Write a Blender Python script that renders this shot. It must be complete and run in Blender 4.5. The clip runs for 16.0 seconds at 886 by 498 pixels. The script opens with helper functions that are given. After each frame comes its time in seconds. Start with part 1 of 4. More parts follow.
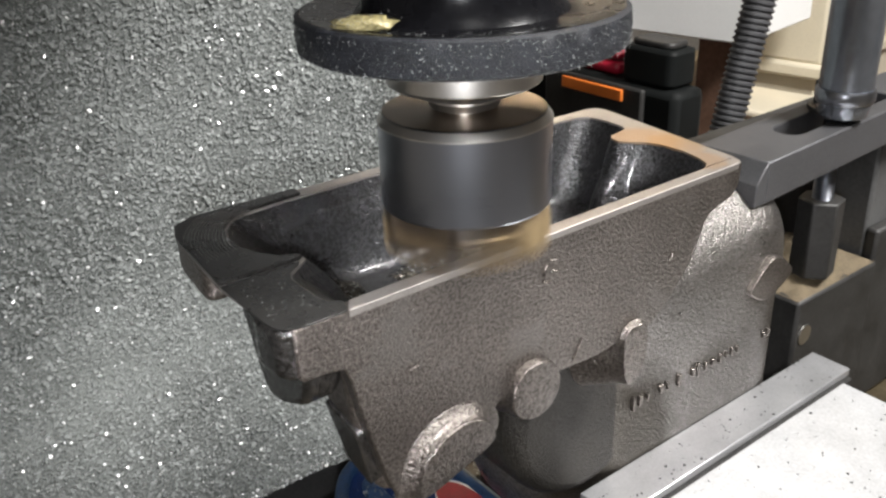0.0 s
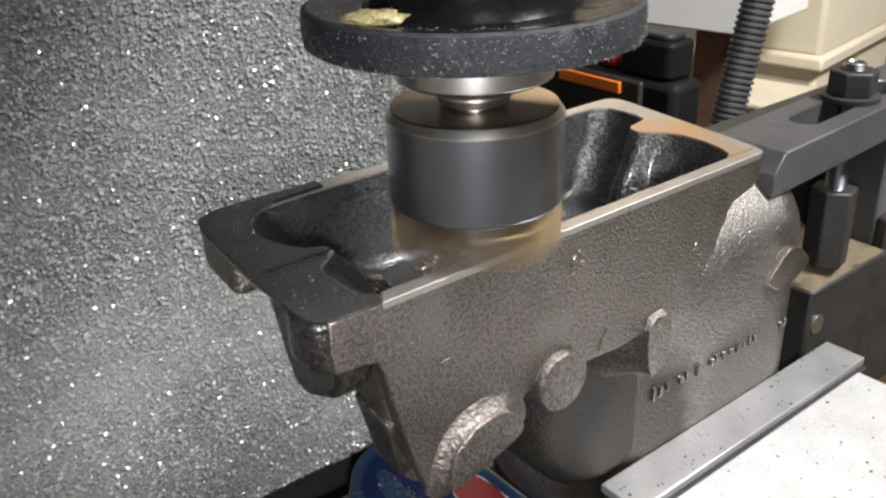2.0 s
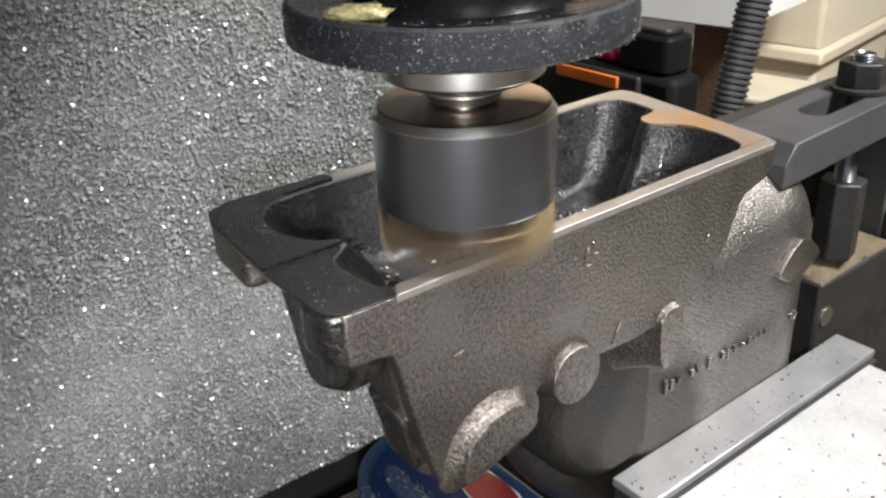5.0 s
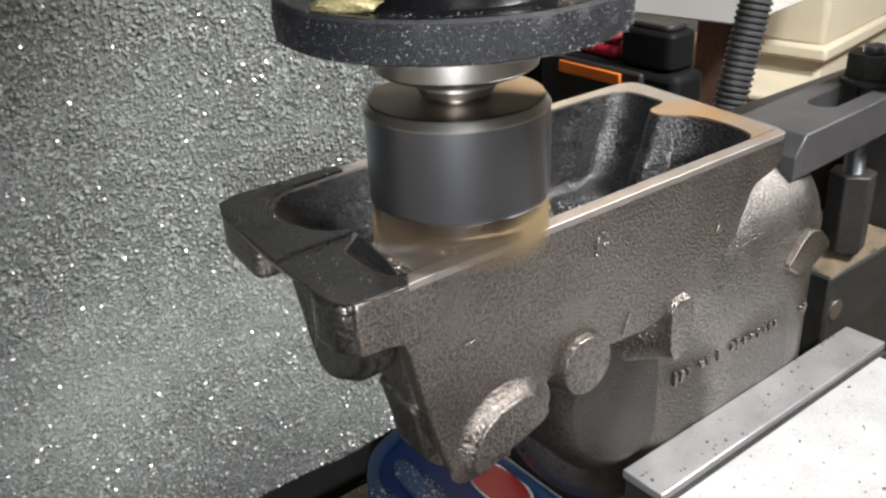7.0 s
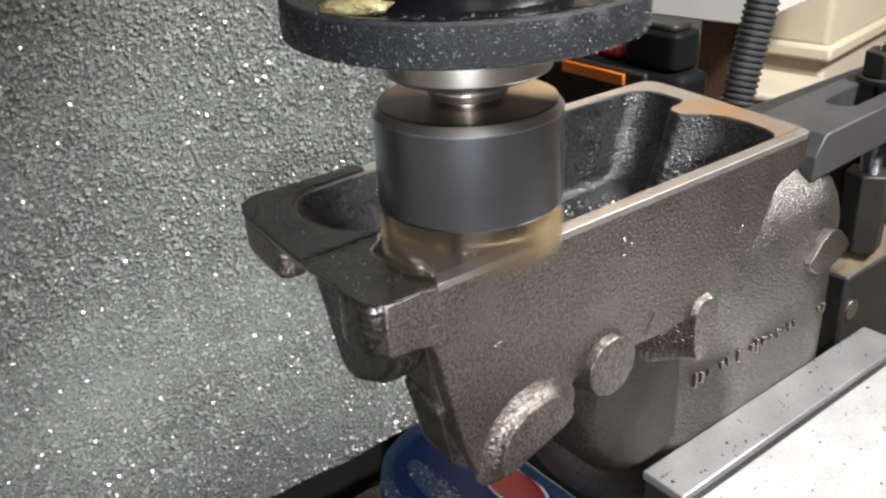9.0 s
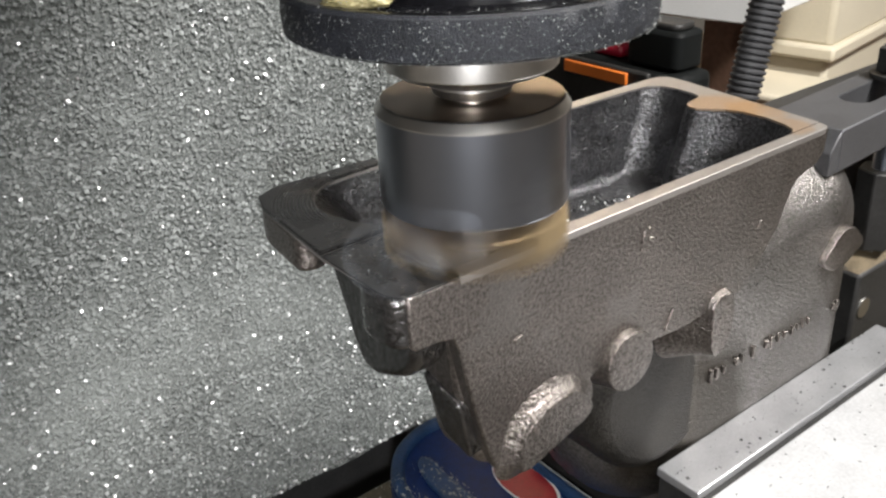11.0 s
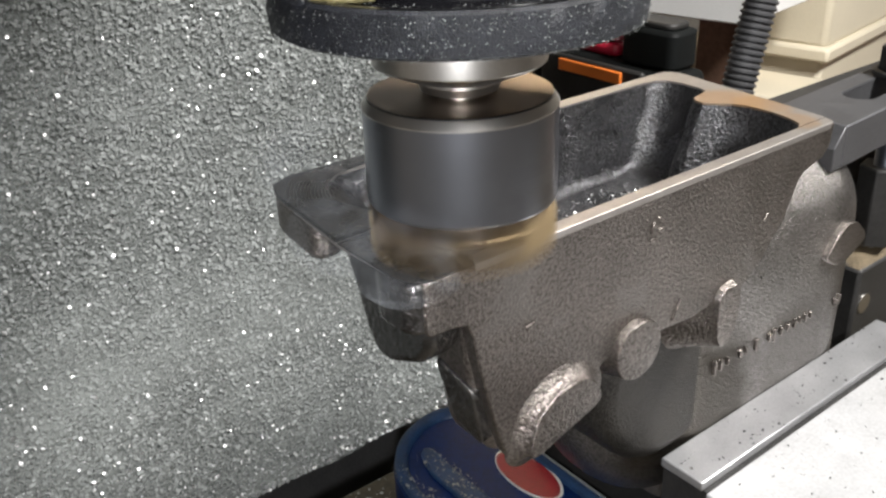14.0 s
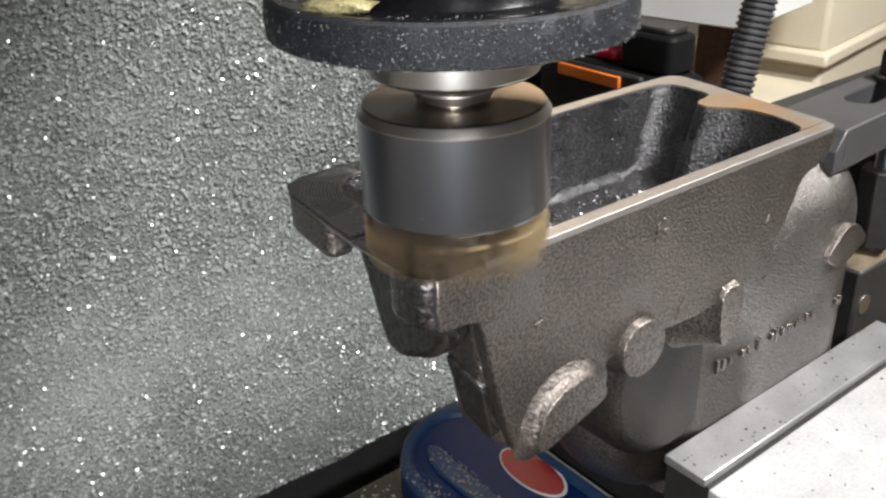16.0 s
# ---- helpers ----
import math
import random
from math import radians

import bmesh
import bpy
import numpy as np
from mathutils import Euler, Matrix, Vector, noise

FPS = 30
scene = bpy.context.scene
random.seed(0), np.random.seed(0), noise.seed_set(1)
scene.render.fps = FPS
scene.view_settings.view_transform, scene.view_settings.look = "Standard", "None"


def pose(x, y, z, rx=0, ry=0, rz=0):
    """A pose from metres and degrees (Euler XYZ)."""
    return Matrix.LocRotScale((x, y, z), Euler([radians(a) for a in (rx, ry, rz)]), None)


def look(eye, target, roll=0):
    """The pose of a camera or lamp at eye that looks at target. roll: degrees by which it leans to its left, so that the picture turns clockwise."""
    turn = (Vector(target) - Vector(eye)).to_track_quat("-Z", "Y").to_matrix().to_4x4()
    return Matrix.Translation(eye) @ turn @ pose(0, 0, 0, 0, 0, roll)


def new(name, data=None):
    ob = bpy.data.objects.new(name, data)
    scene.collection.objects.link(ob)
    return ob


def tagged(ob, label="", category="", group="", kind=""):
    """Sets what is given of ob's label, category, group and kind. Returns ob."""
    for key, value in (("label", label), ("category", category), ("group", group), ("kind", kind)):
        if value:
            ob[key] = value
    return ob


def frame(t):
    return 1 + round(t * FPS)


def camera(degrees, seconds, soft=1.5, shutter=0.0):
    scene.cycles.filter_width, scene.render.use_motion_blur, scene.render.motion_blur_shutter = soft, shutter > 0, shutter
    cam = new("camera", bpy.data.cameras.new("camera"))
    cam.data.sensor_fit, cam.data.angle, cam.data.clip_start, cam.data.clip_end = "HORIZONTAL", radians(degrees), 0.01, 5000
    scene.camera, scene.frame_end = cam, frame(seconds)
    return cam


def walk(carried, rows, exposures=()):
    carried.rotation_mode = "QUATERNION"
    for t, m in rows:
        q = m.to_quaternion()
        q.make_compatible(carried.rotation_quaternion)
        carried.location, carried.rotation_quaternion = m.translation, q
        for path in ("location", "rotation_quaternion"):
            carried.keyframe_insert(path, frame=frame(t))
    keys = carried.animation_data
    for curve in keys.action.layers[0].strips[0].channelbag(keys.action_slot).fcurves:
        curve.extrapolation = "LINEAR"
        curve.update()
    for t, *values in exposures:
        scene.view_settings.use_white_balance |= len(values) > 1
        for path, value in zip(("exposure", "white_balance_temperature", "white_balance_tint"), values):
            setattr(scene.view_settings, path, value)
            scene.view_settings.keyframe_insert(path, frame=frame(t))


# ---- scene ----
cam = camera(53.1, 16.0, soft=2.5, shutter=0.6)
PATH = [
    (0, -0.227, -0.2873, 0.1693, 64.7, 1.91, -37.45), (0.5, -0.2277, -0.2842, 0.1686, 64.52, 1.98, -37.81),
    (1, -0.2306, -0.2806, 0.1701, 64.4, 1.87, -37.89), (1.5, -0.229, -0.2769, 0.1696, 64.26, 1.91, -38.0),
    (2, -0.2277, -0.2763, 0.1688, 64.18, 2.04, -38.01), (2.5, -0.2263, -0.2747, 0.1698, 64.13, 2.2, -38.0),
    (3, -0.2258, -0.2689, 0.1691, 64.07, 2.16, -37.99), (3.5, -0.2242, -0.2656, 0.1677, 63.9, 2.11, -38.02),
    (4, -0.2206, -0.2673, 0.1661, 63.87, 2.08, -38.22), (6.5, -0.2152, -0.2721, 0.1662, 63.92, 2.6, -37.92),
    (7, -0.2116, -0.2708, 0.1628, 63.85, 2.61, -37.89), (7.5, -0.2103, -0.2686, 0.1615, 63.86, 2.69, -37.84),
    (8, -0.2104, -0.2665, 0.1618, 63.82, 2.67, -37.88), (8.5, -0.2101, -0.2648, 0.1622, 63.77, 2.58, -37.86),
    (9, -0.2095, -0.261, 0.162, 63.8, 2.58, -37.9), (11.5, -0.2068, -0.2553, 0.1588, 63.8, 2.33, -37.83),
    (12, -0.207, -0.2572, 0.1589, 63.9, 2.13, -37.99), (12.5, -0.205, -0.2583, 0.1591, 63.94, 2.28, -38.07),
    (13, -0.2063, -0.2575, 0.1592, 63.94, 2.12, -38.04), (13.5, -0.2036, -0.2584, 0.1602, 63.84, 1.79, -38.2),
    (14, -0.2031, -0.2554, 0.1577, 63.67, 1.88, -37.92), (14.5, -0.2042, -0.2575, 0.1585, 63.6, 1.79, -37.91),
    (15, -0.2044, -0.2593, 0.1588, 63.62, 1.75, -37.84), (15.5, -0.2038, -0.259, 0.1598, 63.66, 1.83, -37.73),
    (16, -0.2032, -0.2603, 0.1612, 63.79, 1.69, -37.77)]
walk(cam, [(r[0], pose(*r[1:])) for r in PATH])
# table feed along x: seconds and metres
FEED = [(0, 0.0), (0.5, 0.0025), (1, 0.0057), (1.5, 0.0081), (2, 0.0109), (2.5, 0.0132), (3, 0.0152), (3.5, 0.0173), (4, 0.0197),
        (6.5, 0.0305), (7, 0.0332), (7.5, 0.0355), (8, 0.0377), (8.5, 0.04), (9, 0.0422), (11.5, 0.0537), (12, 0.0561), (12.5, 0.0585),
        (13, 0.061), (13.5, 0.0632), (14, 0.0654), (14.5, 0.0677), (15, 0.0698), (15.5, 0.0721), (16, 0.0746)]

# ---- light ----
world = bpy.data.worlds.new("world")
scene.world = world
world.use_nodes = True
world.node_tree.nodes["Background"].inputs[0].default_value = (0.9, 0.95, 1.0, 1)
world.node_tree.nodes["Background"].inputs[1].default_value = 0.05
scene.view_settings.exposure = 0.0


def spot(name, m, power, colour, angle, radius):
    d = bpy.data.lights.new(name, "SPOT")
    d.energy, d.color, d.spot_size, d.spot_blend, d.shadow_soft_size = power, colour, radians(angle), 1.0, radius
    ob = new(name, d)
    ob.matrix_world = m
    return ob


def lamp(name, m, size, power, colour):
    d = bpy.data.lights.new(name, "AREA")
    d.shape, d.size, d.energy, d.color = "DISK", size, power, colour
    ob = new(name, d)
    ob.matrix_world = m
    return ob


# the filming phone's light beside its lens, the shop's two ceiling lights and an added warm fill over the bench
spot("phone_light", look((-0.232, -0.290, 0.138), (0.12, 0.28, -0.44)), 12.0, (0.98, 0.98, 1.0), 94, 0.010)
lamp("ceiling_light", look((0.70, -0.75, 1.36), (0.70, 0.3, -0.2)), 0.5, 96, (1.0, 0.985, 0.96))
lamp("ceiling_light", look((-0.45, -1.00, 1.36), (0.25, 0.3, -0.2)), 0.5, 7, (1.0, 0.985, 0.96))
lamp("warm_fill_light", look((1.75, 1.75, 1.30), (1.2, 0.6, -0.3)), 0.35, 9, (1.0, 0.80, 0.55))


# ---- materials ----
def material(name, colour, rough=0.5, metal=0.0, vary=0.25, grain=400.0, blotch=25.0, bump=0.3, depth=0.0005, rough_vary=0.15, tint=None, spec=0.5):
    """A surface with fine grain and larger blotches in colour, gloss and relief."""
    m = bpy.data.materials.new(name)
    m.use_nodes = True
    nt = m.node_tree
    b = nt.nodes["Principled BSDF"]
    tc = nt.nodes.new("ShaderNodeTexCoord")
    n1, n2 = nt.nodes.new("ShaderNodeTexNoise"), nt.nodes.new("ShaderNodeTexNoise")
    n1.inputs["Scale"].default_value, n1.inputs["Detail"].default_value = grain, 3
    n2.inputs["Scale"].default_value, n2.inputs["Detail"].default_value, n2.inputs["Roughness"].default_value = blotch, 5, 0.65
    mix = nt.nodes.new("ShaderNodeMath")
    mix.operation = "MULTIPLY_ADD"
    mix.inputs[1].default_value = 0.45
    ramp = nt.nodes.new("ShaderNodeMixRGB")
    c2 = tint or tuple(min(1, c * (1 + vary)) for c in colour)
    c1 = tuple(c * (1 - vary) for c in colour)
    ramp.inputs[1].default_value, ramp.inputs[2].default_value = (*c1, 1), (*c2, 1)
    for n in (n1, n2):
        nt.links.new(tc.outputs["Object"], n.inputs["Vector"])
    half = nt.nodes.new("ShaderNodeMath")
    half.operation = "MULTIPLY"
    half.inputs[1].default_value = 0.55
    nt.links.new(n2.outputs["Fac"], half.inputs[0])
    nt.links.new(n1.outputs["Fac"], mix.inputs[0])
    nt.links.new(half.outputs[0], mix.inputs[2])
    spread = nt.nodes.new("ShaderNodeMapRange")
    spread.inputs["From Min"].default_value, spread.inputs["From Max"].default_value = 0.33, 0.67
    nt.links.new(mix.outputs[0], spread.inputs["Value"])
    nt.links.new(spread.outputs[0], ramp.inputs[0])
    nt.links.new(ramp.outputs[0], b.inputs["Base Color"])
    rr = nt.nodes.new("ShaderNodeMapRange")
    rr.inputs["To Min"].default_value, rr.inputs["To Max"].default_value = max(0.03, rough - rough_vary), min(1, rough + rough_vary)
    nt.links.new(n2.outputs["Fac"], rr.inputs["Value"])
    nt.links.new(rr.outputs[0], b.inputs["Roughness"])
    b.inputs["Metallic"].default_value = metal
    b.inputs["Specular IOR Level"].default_value = spec
    if bump:
        bp = nt.nodes.new("ShaderNodeBump")
        bp.inputs["Strength"].default_value, bp.inputs["Distance"].default_value = bump, depth
        nt.links.new(n1.outputs["Fac"], bp.inputs["Height"])
        nt.links.new(bp.outputs["Normal"], b.inputs["Normal"])
    return m


def cast_surface(name, colour, rough, metal, vary, coarse=640.0, relief=0.0009, pits=0.55, dry=None, coat=0.0):
    """Sand-cast metal: pitted grain at two sizes, with patches cleaner or dirtier than the rest."""
    m = material(name, colour, rough, metal, vary, coarse, 26, 0.0)
    nt = m.node_tree
    shader = nt.nodes["Principled BSDF"]
    tc = nt.nodes.new("ShaderNodeTexCoord")
    a, b, c = nt.nodes.new("ShaderNodeTexNoise"), nt.nodes.new("ShaderNodeTexVoronoi"), nt.nodes.new("ShaderNodeTexNoise")
    a.inputs["Scale"].default_value, a.inputs["Detail"].default_value, a.inputs["Roughness"].default_value = coarse, 4, 0.55
    b.inputs["Scale"].default_value = coarse * 1.25
    c.inputs["Scale"].default_value, c.inputs["Detail"].default_value, c.inputs["Roughness"].default_value = 19.0, 6, 0.7
    add = nt.nodes.new("ShaderNodeMath")
    add.operation = "MULTIPLY_ADD"
    add.inputs[1].default_value = 0.35
    bp = nt.nodes.new("ShaderNodeBump")
    bp.inputs["Strength"].default_value, bp.inputs["Distance"].default_value = 1.0, relief
    for n in (a, b, c):
        nt.links.new(tc.outputs["Object"], n.inputs["Vector"])
    nt.links.new(b.outputs["Distance"], add.inputs[0])
    nt.links.new(a.outputs["Fac"], add.inputs[2])
    nt.links.new(add.outputs[0], bp.inputs["Height"])
    nt.links.new(bp.outputs["Normal"], shader.inputs["Normal"])
    # pits: shade is painted into the grain's hollows, and some patches are wiped dry
    base = shader.inputs["Base Color"].links[0].from_socket
    hollow, pit_shade = nt.nodes.new("ShaderNodeMapRange"), nt.nodes.new("ShaderNodeMixRGB")
    hollow.inputs["From Min"].default_value, hollow.inputs["From Max"].default_value = 0.40, 0.56
    hollow.inputs["To Min"].default_value, hollow.inputs["To Max"].default_value = pits, 0.0
    nt.links.new(a.outputs["Fac"], hollow.inputs["Value"])
    pit_shade.inputs[2].default_value = (colour[0] * 0.16, colour[1] * 0.15, colour[2] * 0.13, 1)
    nt.links.new(hollow.outputs[0], pit_shade.inputs[0])
    nt.links.new(base, pit_shade.inputs[1])
    last = pit_shade.outputs[0]
    if dry:
        patch, pale = nt.nodes.new("ShaderNodeMapRange"), nt.nodes.new("ShaderNodeMixRGB")
        patch.inputs["From Min"].default_value, patch.inputs["From Max"].default_value = 0.56, 0.60
        patch.inputs["To Max"].default_value = 0.6
        nt.links.new(c.outputs["Fac"], patch.inputs["Value"])
        pale.inputs[2].default_value = (*dry, 1)
        nt.links.new(patch.outputs[0], pale.inputs[0])
        nt.links.new(last, pale.inputs[1])
        last = pale.outputs[0]
    nt.links.new(last, shader.inputs["Base Color"])
    shader.inputs["Coat Weight"].default_value, shader.inputs["Coat Roughness"].default_value = coat, 0.12
    return m


def blotched(m, spots, colour, ragged=0.012):
    """Blends a colour into given places of the thing, with ragged edges: rust-brown on the rim, darker on the shoulder.
    """
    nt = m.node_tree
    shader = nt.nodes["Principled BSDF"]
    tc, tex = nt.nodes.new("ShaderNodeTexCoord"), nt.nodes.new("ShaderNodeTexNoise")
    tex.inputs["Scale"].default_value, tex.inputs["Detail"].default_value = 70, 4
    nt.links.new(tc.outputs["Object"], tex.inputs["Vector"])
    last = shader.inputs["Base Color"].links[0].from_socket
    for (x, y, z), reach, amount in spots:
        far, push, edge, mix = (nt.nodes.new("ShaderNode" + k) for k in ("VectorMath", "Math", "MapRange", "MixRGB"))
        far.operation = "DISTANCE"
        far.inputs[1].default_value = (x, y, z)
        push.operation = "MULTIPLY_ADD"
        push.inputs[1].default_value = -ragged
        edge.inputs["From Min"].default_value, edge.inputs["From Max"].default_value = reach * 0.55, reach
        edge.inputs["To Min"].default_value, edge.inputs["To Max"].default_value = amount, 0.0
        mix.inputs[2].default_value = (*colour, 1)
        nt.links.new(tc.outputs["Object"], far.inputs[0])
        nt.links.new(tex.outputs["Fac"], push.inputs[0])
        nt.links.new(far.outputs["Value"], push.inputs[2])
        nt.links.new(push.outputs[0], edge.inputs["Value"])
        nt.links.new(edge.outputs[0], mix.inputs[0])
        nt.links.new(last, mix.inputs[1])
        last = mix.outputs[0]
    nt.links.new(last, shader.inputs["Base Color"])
    return m


def iron(name, colour):
    return cast_surface(name, colour, 0.33, 0.92, 0.25, 600, 0.00090, 0.5, (0.235, 0.220, 0.208))


IRON = iron("cast_iron", (0.228, 0.205, 0.190))
# paler than IRON to paint in the shoulder's bright light; darker round two spots
IRON_SHOULDER = blotched(iron("lit_shoulder_cast_iron", (0.285, 0.270, 0.260)), (((0.014, -0.044, 0.072), 0.050, 0.9), ((0.115, -0.046, 0.075), 0.030, 0.35)), (0.050, 0.043, 0.034), 0.030)
# near-black colour holds the shade on drum and leg recess as well as oil
IRON_SHADED = cast_surface("shaded_oily_cast_iron", (0.040, 0.037, 0.033), 0.5, 0.6, 0.5, 700, 0.0008)
IRON_WET = cast_surface("wet_cast_iron", (0.120, 0.116, 0.115), 0.24, 0.9, 0.4, 340, 0.0012, 0.4, coat=0.3)
IRON_DARK = cast_surface("oily_cast_iron", (0.085, 0.085, 0.090), 0.29, 0.85, 0.4, 520, 0.0011, 0.5, coat=0.2)
RIM = blotched(material("milled_iron", (0.40, 0.375, 0.355), 0.50, 0.9, 0.14, 700, 60, 0.35, 0.0003, 0.06),
              (((0.0665, -0.010, 0.25), 0.021, 0.5), ((0.0745, -0.026, 0.25), 0.013, 0.45), ((0.0600, -0.054, 0.25), 0.010, 0.4)), (0.52, 0.31, 0.13))
# near-black colour stands for oil and for the dark surroundings mirrored in it
RIM_BLACK = material("oiled_iron_dark_reflection", (0.014, 0.0135, 0.013), 0.28, 0.0, 0.4, 900, 60, 0.3, 0.0002, 0.10, spec=0.35)
TOOLED = material("dull_tool_mark", (0.17, 0.165, 0.16), 0.35, 0.8, 0.3, 900, 60, 0.1, 0.0001)
STEEL_DARK = material("blackened_steel", (0.345, 0.36, 0.40), 0.29, 1.0, 0.08, 900, 18, 0.05, 0.0001, 0.06)
STEEL = material("turned_steel", (0.66, 0.64, 0.61), 0.32, 1.0, 0.06, 900, 30, 0.05, 0.0001, 0.05)
STEEL_BROWN = material("heat_tinted_steel", (0.19, 0.150, 0.115), 0.36, 1.0, 0.1, 900, 30, 0.05, 0.0001, 0.06)
GOLD = material("coated_carbide", (0.42, 0.31, 0.17), 0.5, 0.8, 0.1, 600, 40, 0.05, 0.0001)
RUBBER = material("black_rubber", (0.013, 0.0145, 0.019), 0.5, 0.0, 0.6, 1300, 90, 0.9, 0.0008, spec=0.45)
RUBBER_TOP = material("glossy_black_rubber", (0.005, 0.005, 0.006), 0.27, 0.0, 0.3, 300, 40, 0.25, 0.0004, spec=0.12)
CHIP = material("iron_chip", (0.60, 0.61, 0.61), 0.38, 0.85, 0.15, 900, 90, 0.0)
SWARF = material("oily_swarf", (0.10, 0.09, 0.075), 0.25, 0.7, 0.5, 700, 90, 0.0)
DULL_CHIP = material("dull_iron_chip", (0.245, 0.258, 0.252), 0.65, 0.3, 0.4, 900, 90, 0.0)
SHEET = material("dusty_grey_sheet", (0.150, 0.160, 0.154), 0.75, 0.1, 0.55, 330, 9, 1.0, 0.004)
ALU = material("bright_ground_steel", (0.475, 0.475, 0.48), 0.42, 0.35, 0.16, 500, 26, 0.12, 0.0002)
PLATE = material("brushed_steel_plate", (0.44, 0.44, 0.45), 0.36, 0.7, 0.14, 900, 34, 0.2, 0.0002)
CLAMP = material("black_oxide_steel", (0.10, 0.10, 0.105), 0.42, 0.55, 0.18, 500, 40, 0.2, 0.0003)
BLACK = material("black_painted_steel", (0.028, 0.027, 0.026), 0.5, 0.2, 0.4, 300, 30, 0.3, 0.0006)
GREYM = material("dull_grey_machine_paint", (0.075, 0.075, 0.075), 0.5, 0.1, 0.3, 300, 20, 0.25, 0.0006)
DUST = material("tan_swarf_dust", (0.105, 0.080, 0.048), 0.9, 0.0, 0.4, 700, 60, 0.9, 0.001)
BROWN = material("oily_brown_iron", (0.058, 0.046, 0.028), 0.35, 0.2, 0.5, 200, 25, 0.4, 0.0008)
BLUE = material("blue_plastic", (0.002, 0.015, 0.075), 0.5, 0.0, 0.35, 400, 50, 0.15, 0.0003, spec=0.2)
BLUE_PALE = material("scuffed_blue_plastic", (0.009, 0.034, 0.09), 0.5, 0.0, 0.5, 500, 70, 0.5, 0.0006)
RED = material("red_print", (0.26, 0.006, 0.014), 0.5, 0.0, 0.25, 400, 60, 0.1, 0.0002)
WHITE = material("white_print", (0.7, 0.7, 0.68), 0.4, 0.0, 0.08, 300, 40, 0.05, 0.0002)
BEIGE = material("beige_plastic", (0.60, 0.54, 0.42), 0.45, 0.0, 0.06, 300, 12, 0.08, 0.0003)
OFFWHITE = material("white_plastic", (0.75, 0.75, 0.74), 0.45, 0.0, 0.04, 300, 10, 0.05, 0.0003)
ORANGE = material("orange_plastic", (0.75, 0.19, 0.03), 0.4, 0.0, 0.08, 300, 30, 0.05, 0.0003)
CHARCOAL = material("charcoal_plastic", (0.007, 0.008, 0.008), 0.6, 0.0, 0.25, 400, 20, 0.2, 0.0004, spec=0.15)
PINKRED = material("dark_red_plastic", (0.35, 0.01, 0.03), 0.4, 0.0, 0.15, 300, 30, 0.05, 0.0003)
TIMBER = material("brown_board", (0.16, 0.09, 0.06), 0.6, 0.0, 0.3, 120, 20, 0.3, 0.0006)
WALLM = material("tan_shop_wall", (0.42, 0.395, 0.36), 0.8, 0.0, 0.15, 80, 3, 0.2, 0.001)
FLOORM = material("concrete_floor", (0.22, 0.21, 0.20), 0.8, 0.0, 0.25, 90, 4, 0.4, 0.002)
HANDLE = material("blue_grey_polished_steel", (0.30, 0.32, 0.36), 0.22, 0.85, 0.15, 300, 25, 0.05, 0.0002)
OIL = material("yellowed_grease", (0.30, 0.26, 0.13), 0.16, 0.1, 0.6, 500, 160, 0.8, 0.0015)


# ---- building ----
BASE = {}


def thing(name, base, label, category, group="", kind=""):
    ob = new(name)
    ob.empty_display_size = 0.02
    ob.location = base
    BASE[ob.name] = Vector(base)
    return tagged(ob, label, category, group, kind)


def root_base(ob):
    while ob.parent:
        ob = ob.parent
    return BASE[ob.name]


def mesh_of(bm, mat, shift=None, smooth=None):
    if shift is not None:
        bmesh.ops.translate(bm, verts=bm.verts, vec=-shift)
    bmesh.ops.recalc_face_normals(bm, faces=bm.faces)
    me = bpy.data.meshes.new("mesh")
    bm.to_mesh(me)
    bm.free()
    for mt in (mat if isinstance(mat, (list, tuple)) else [mat]):
        me.materials.append(mt)
    if smooth is not None:
        me.polygons.foreach_set("use_smooth", [True] * len(me.polygons))
        me.set_sharp_from_angle(angle=radians(smooth))
    return me


def part(name, bm, mat, parent, label="", bevel=0.0, smooth=35, segments=2, kind=""):
    """Links a bmesh, drawn in the place's space, as one mesh object under a thing or a part."""
    ob = new(name, mesh_of(bm, mat, root_base(parent), smooth))
    ob.parent = parent
    if label:
        ob["label"] = label
    if kind:
        ob["kind"] = kind
    if bevel:
        add_bevel(ob, bevel, segments)
    return ob


def add_bevel(ob, width, segments=2):
    md = ob.modifiers.new("bevel", "BEVEL")
    md.width, md.segments, md.limit_method, md.angle_limit, md.harden_normals = width, segments, "ANGLE", radians(40), False


def solo(name, bm, mat, label, category, base=(0, 0, 0), bevel=0.0, smooth=35, kind="", group=""):
    ob = new(name, mesh_of(bm, mat, Vector(base), smooth))
    ob.location = base
    BASE[ob.name] = Vector(base)
    if bevel:
        add_bevel(ob, bevel)
    return tagged(ob, label, category, group, kind)


def box(x0, x1, y0, y1, z0, z1, bm=None):
    bm = bm or bmesh.new()
    r = bmesh.ops.create_cube(bm, size=1.0)
    for v in r["verts"]:
        v.co = Vector((x0 + (v.co.x + 0.5) * (x1 - x0), y0 + (v.co.y + 0.5) * (y1 - y0), z0 + (v.co.z + 0.5) * (z1 - z0)))
    return bm


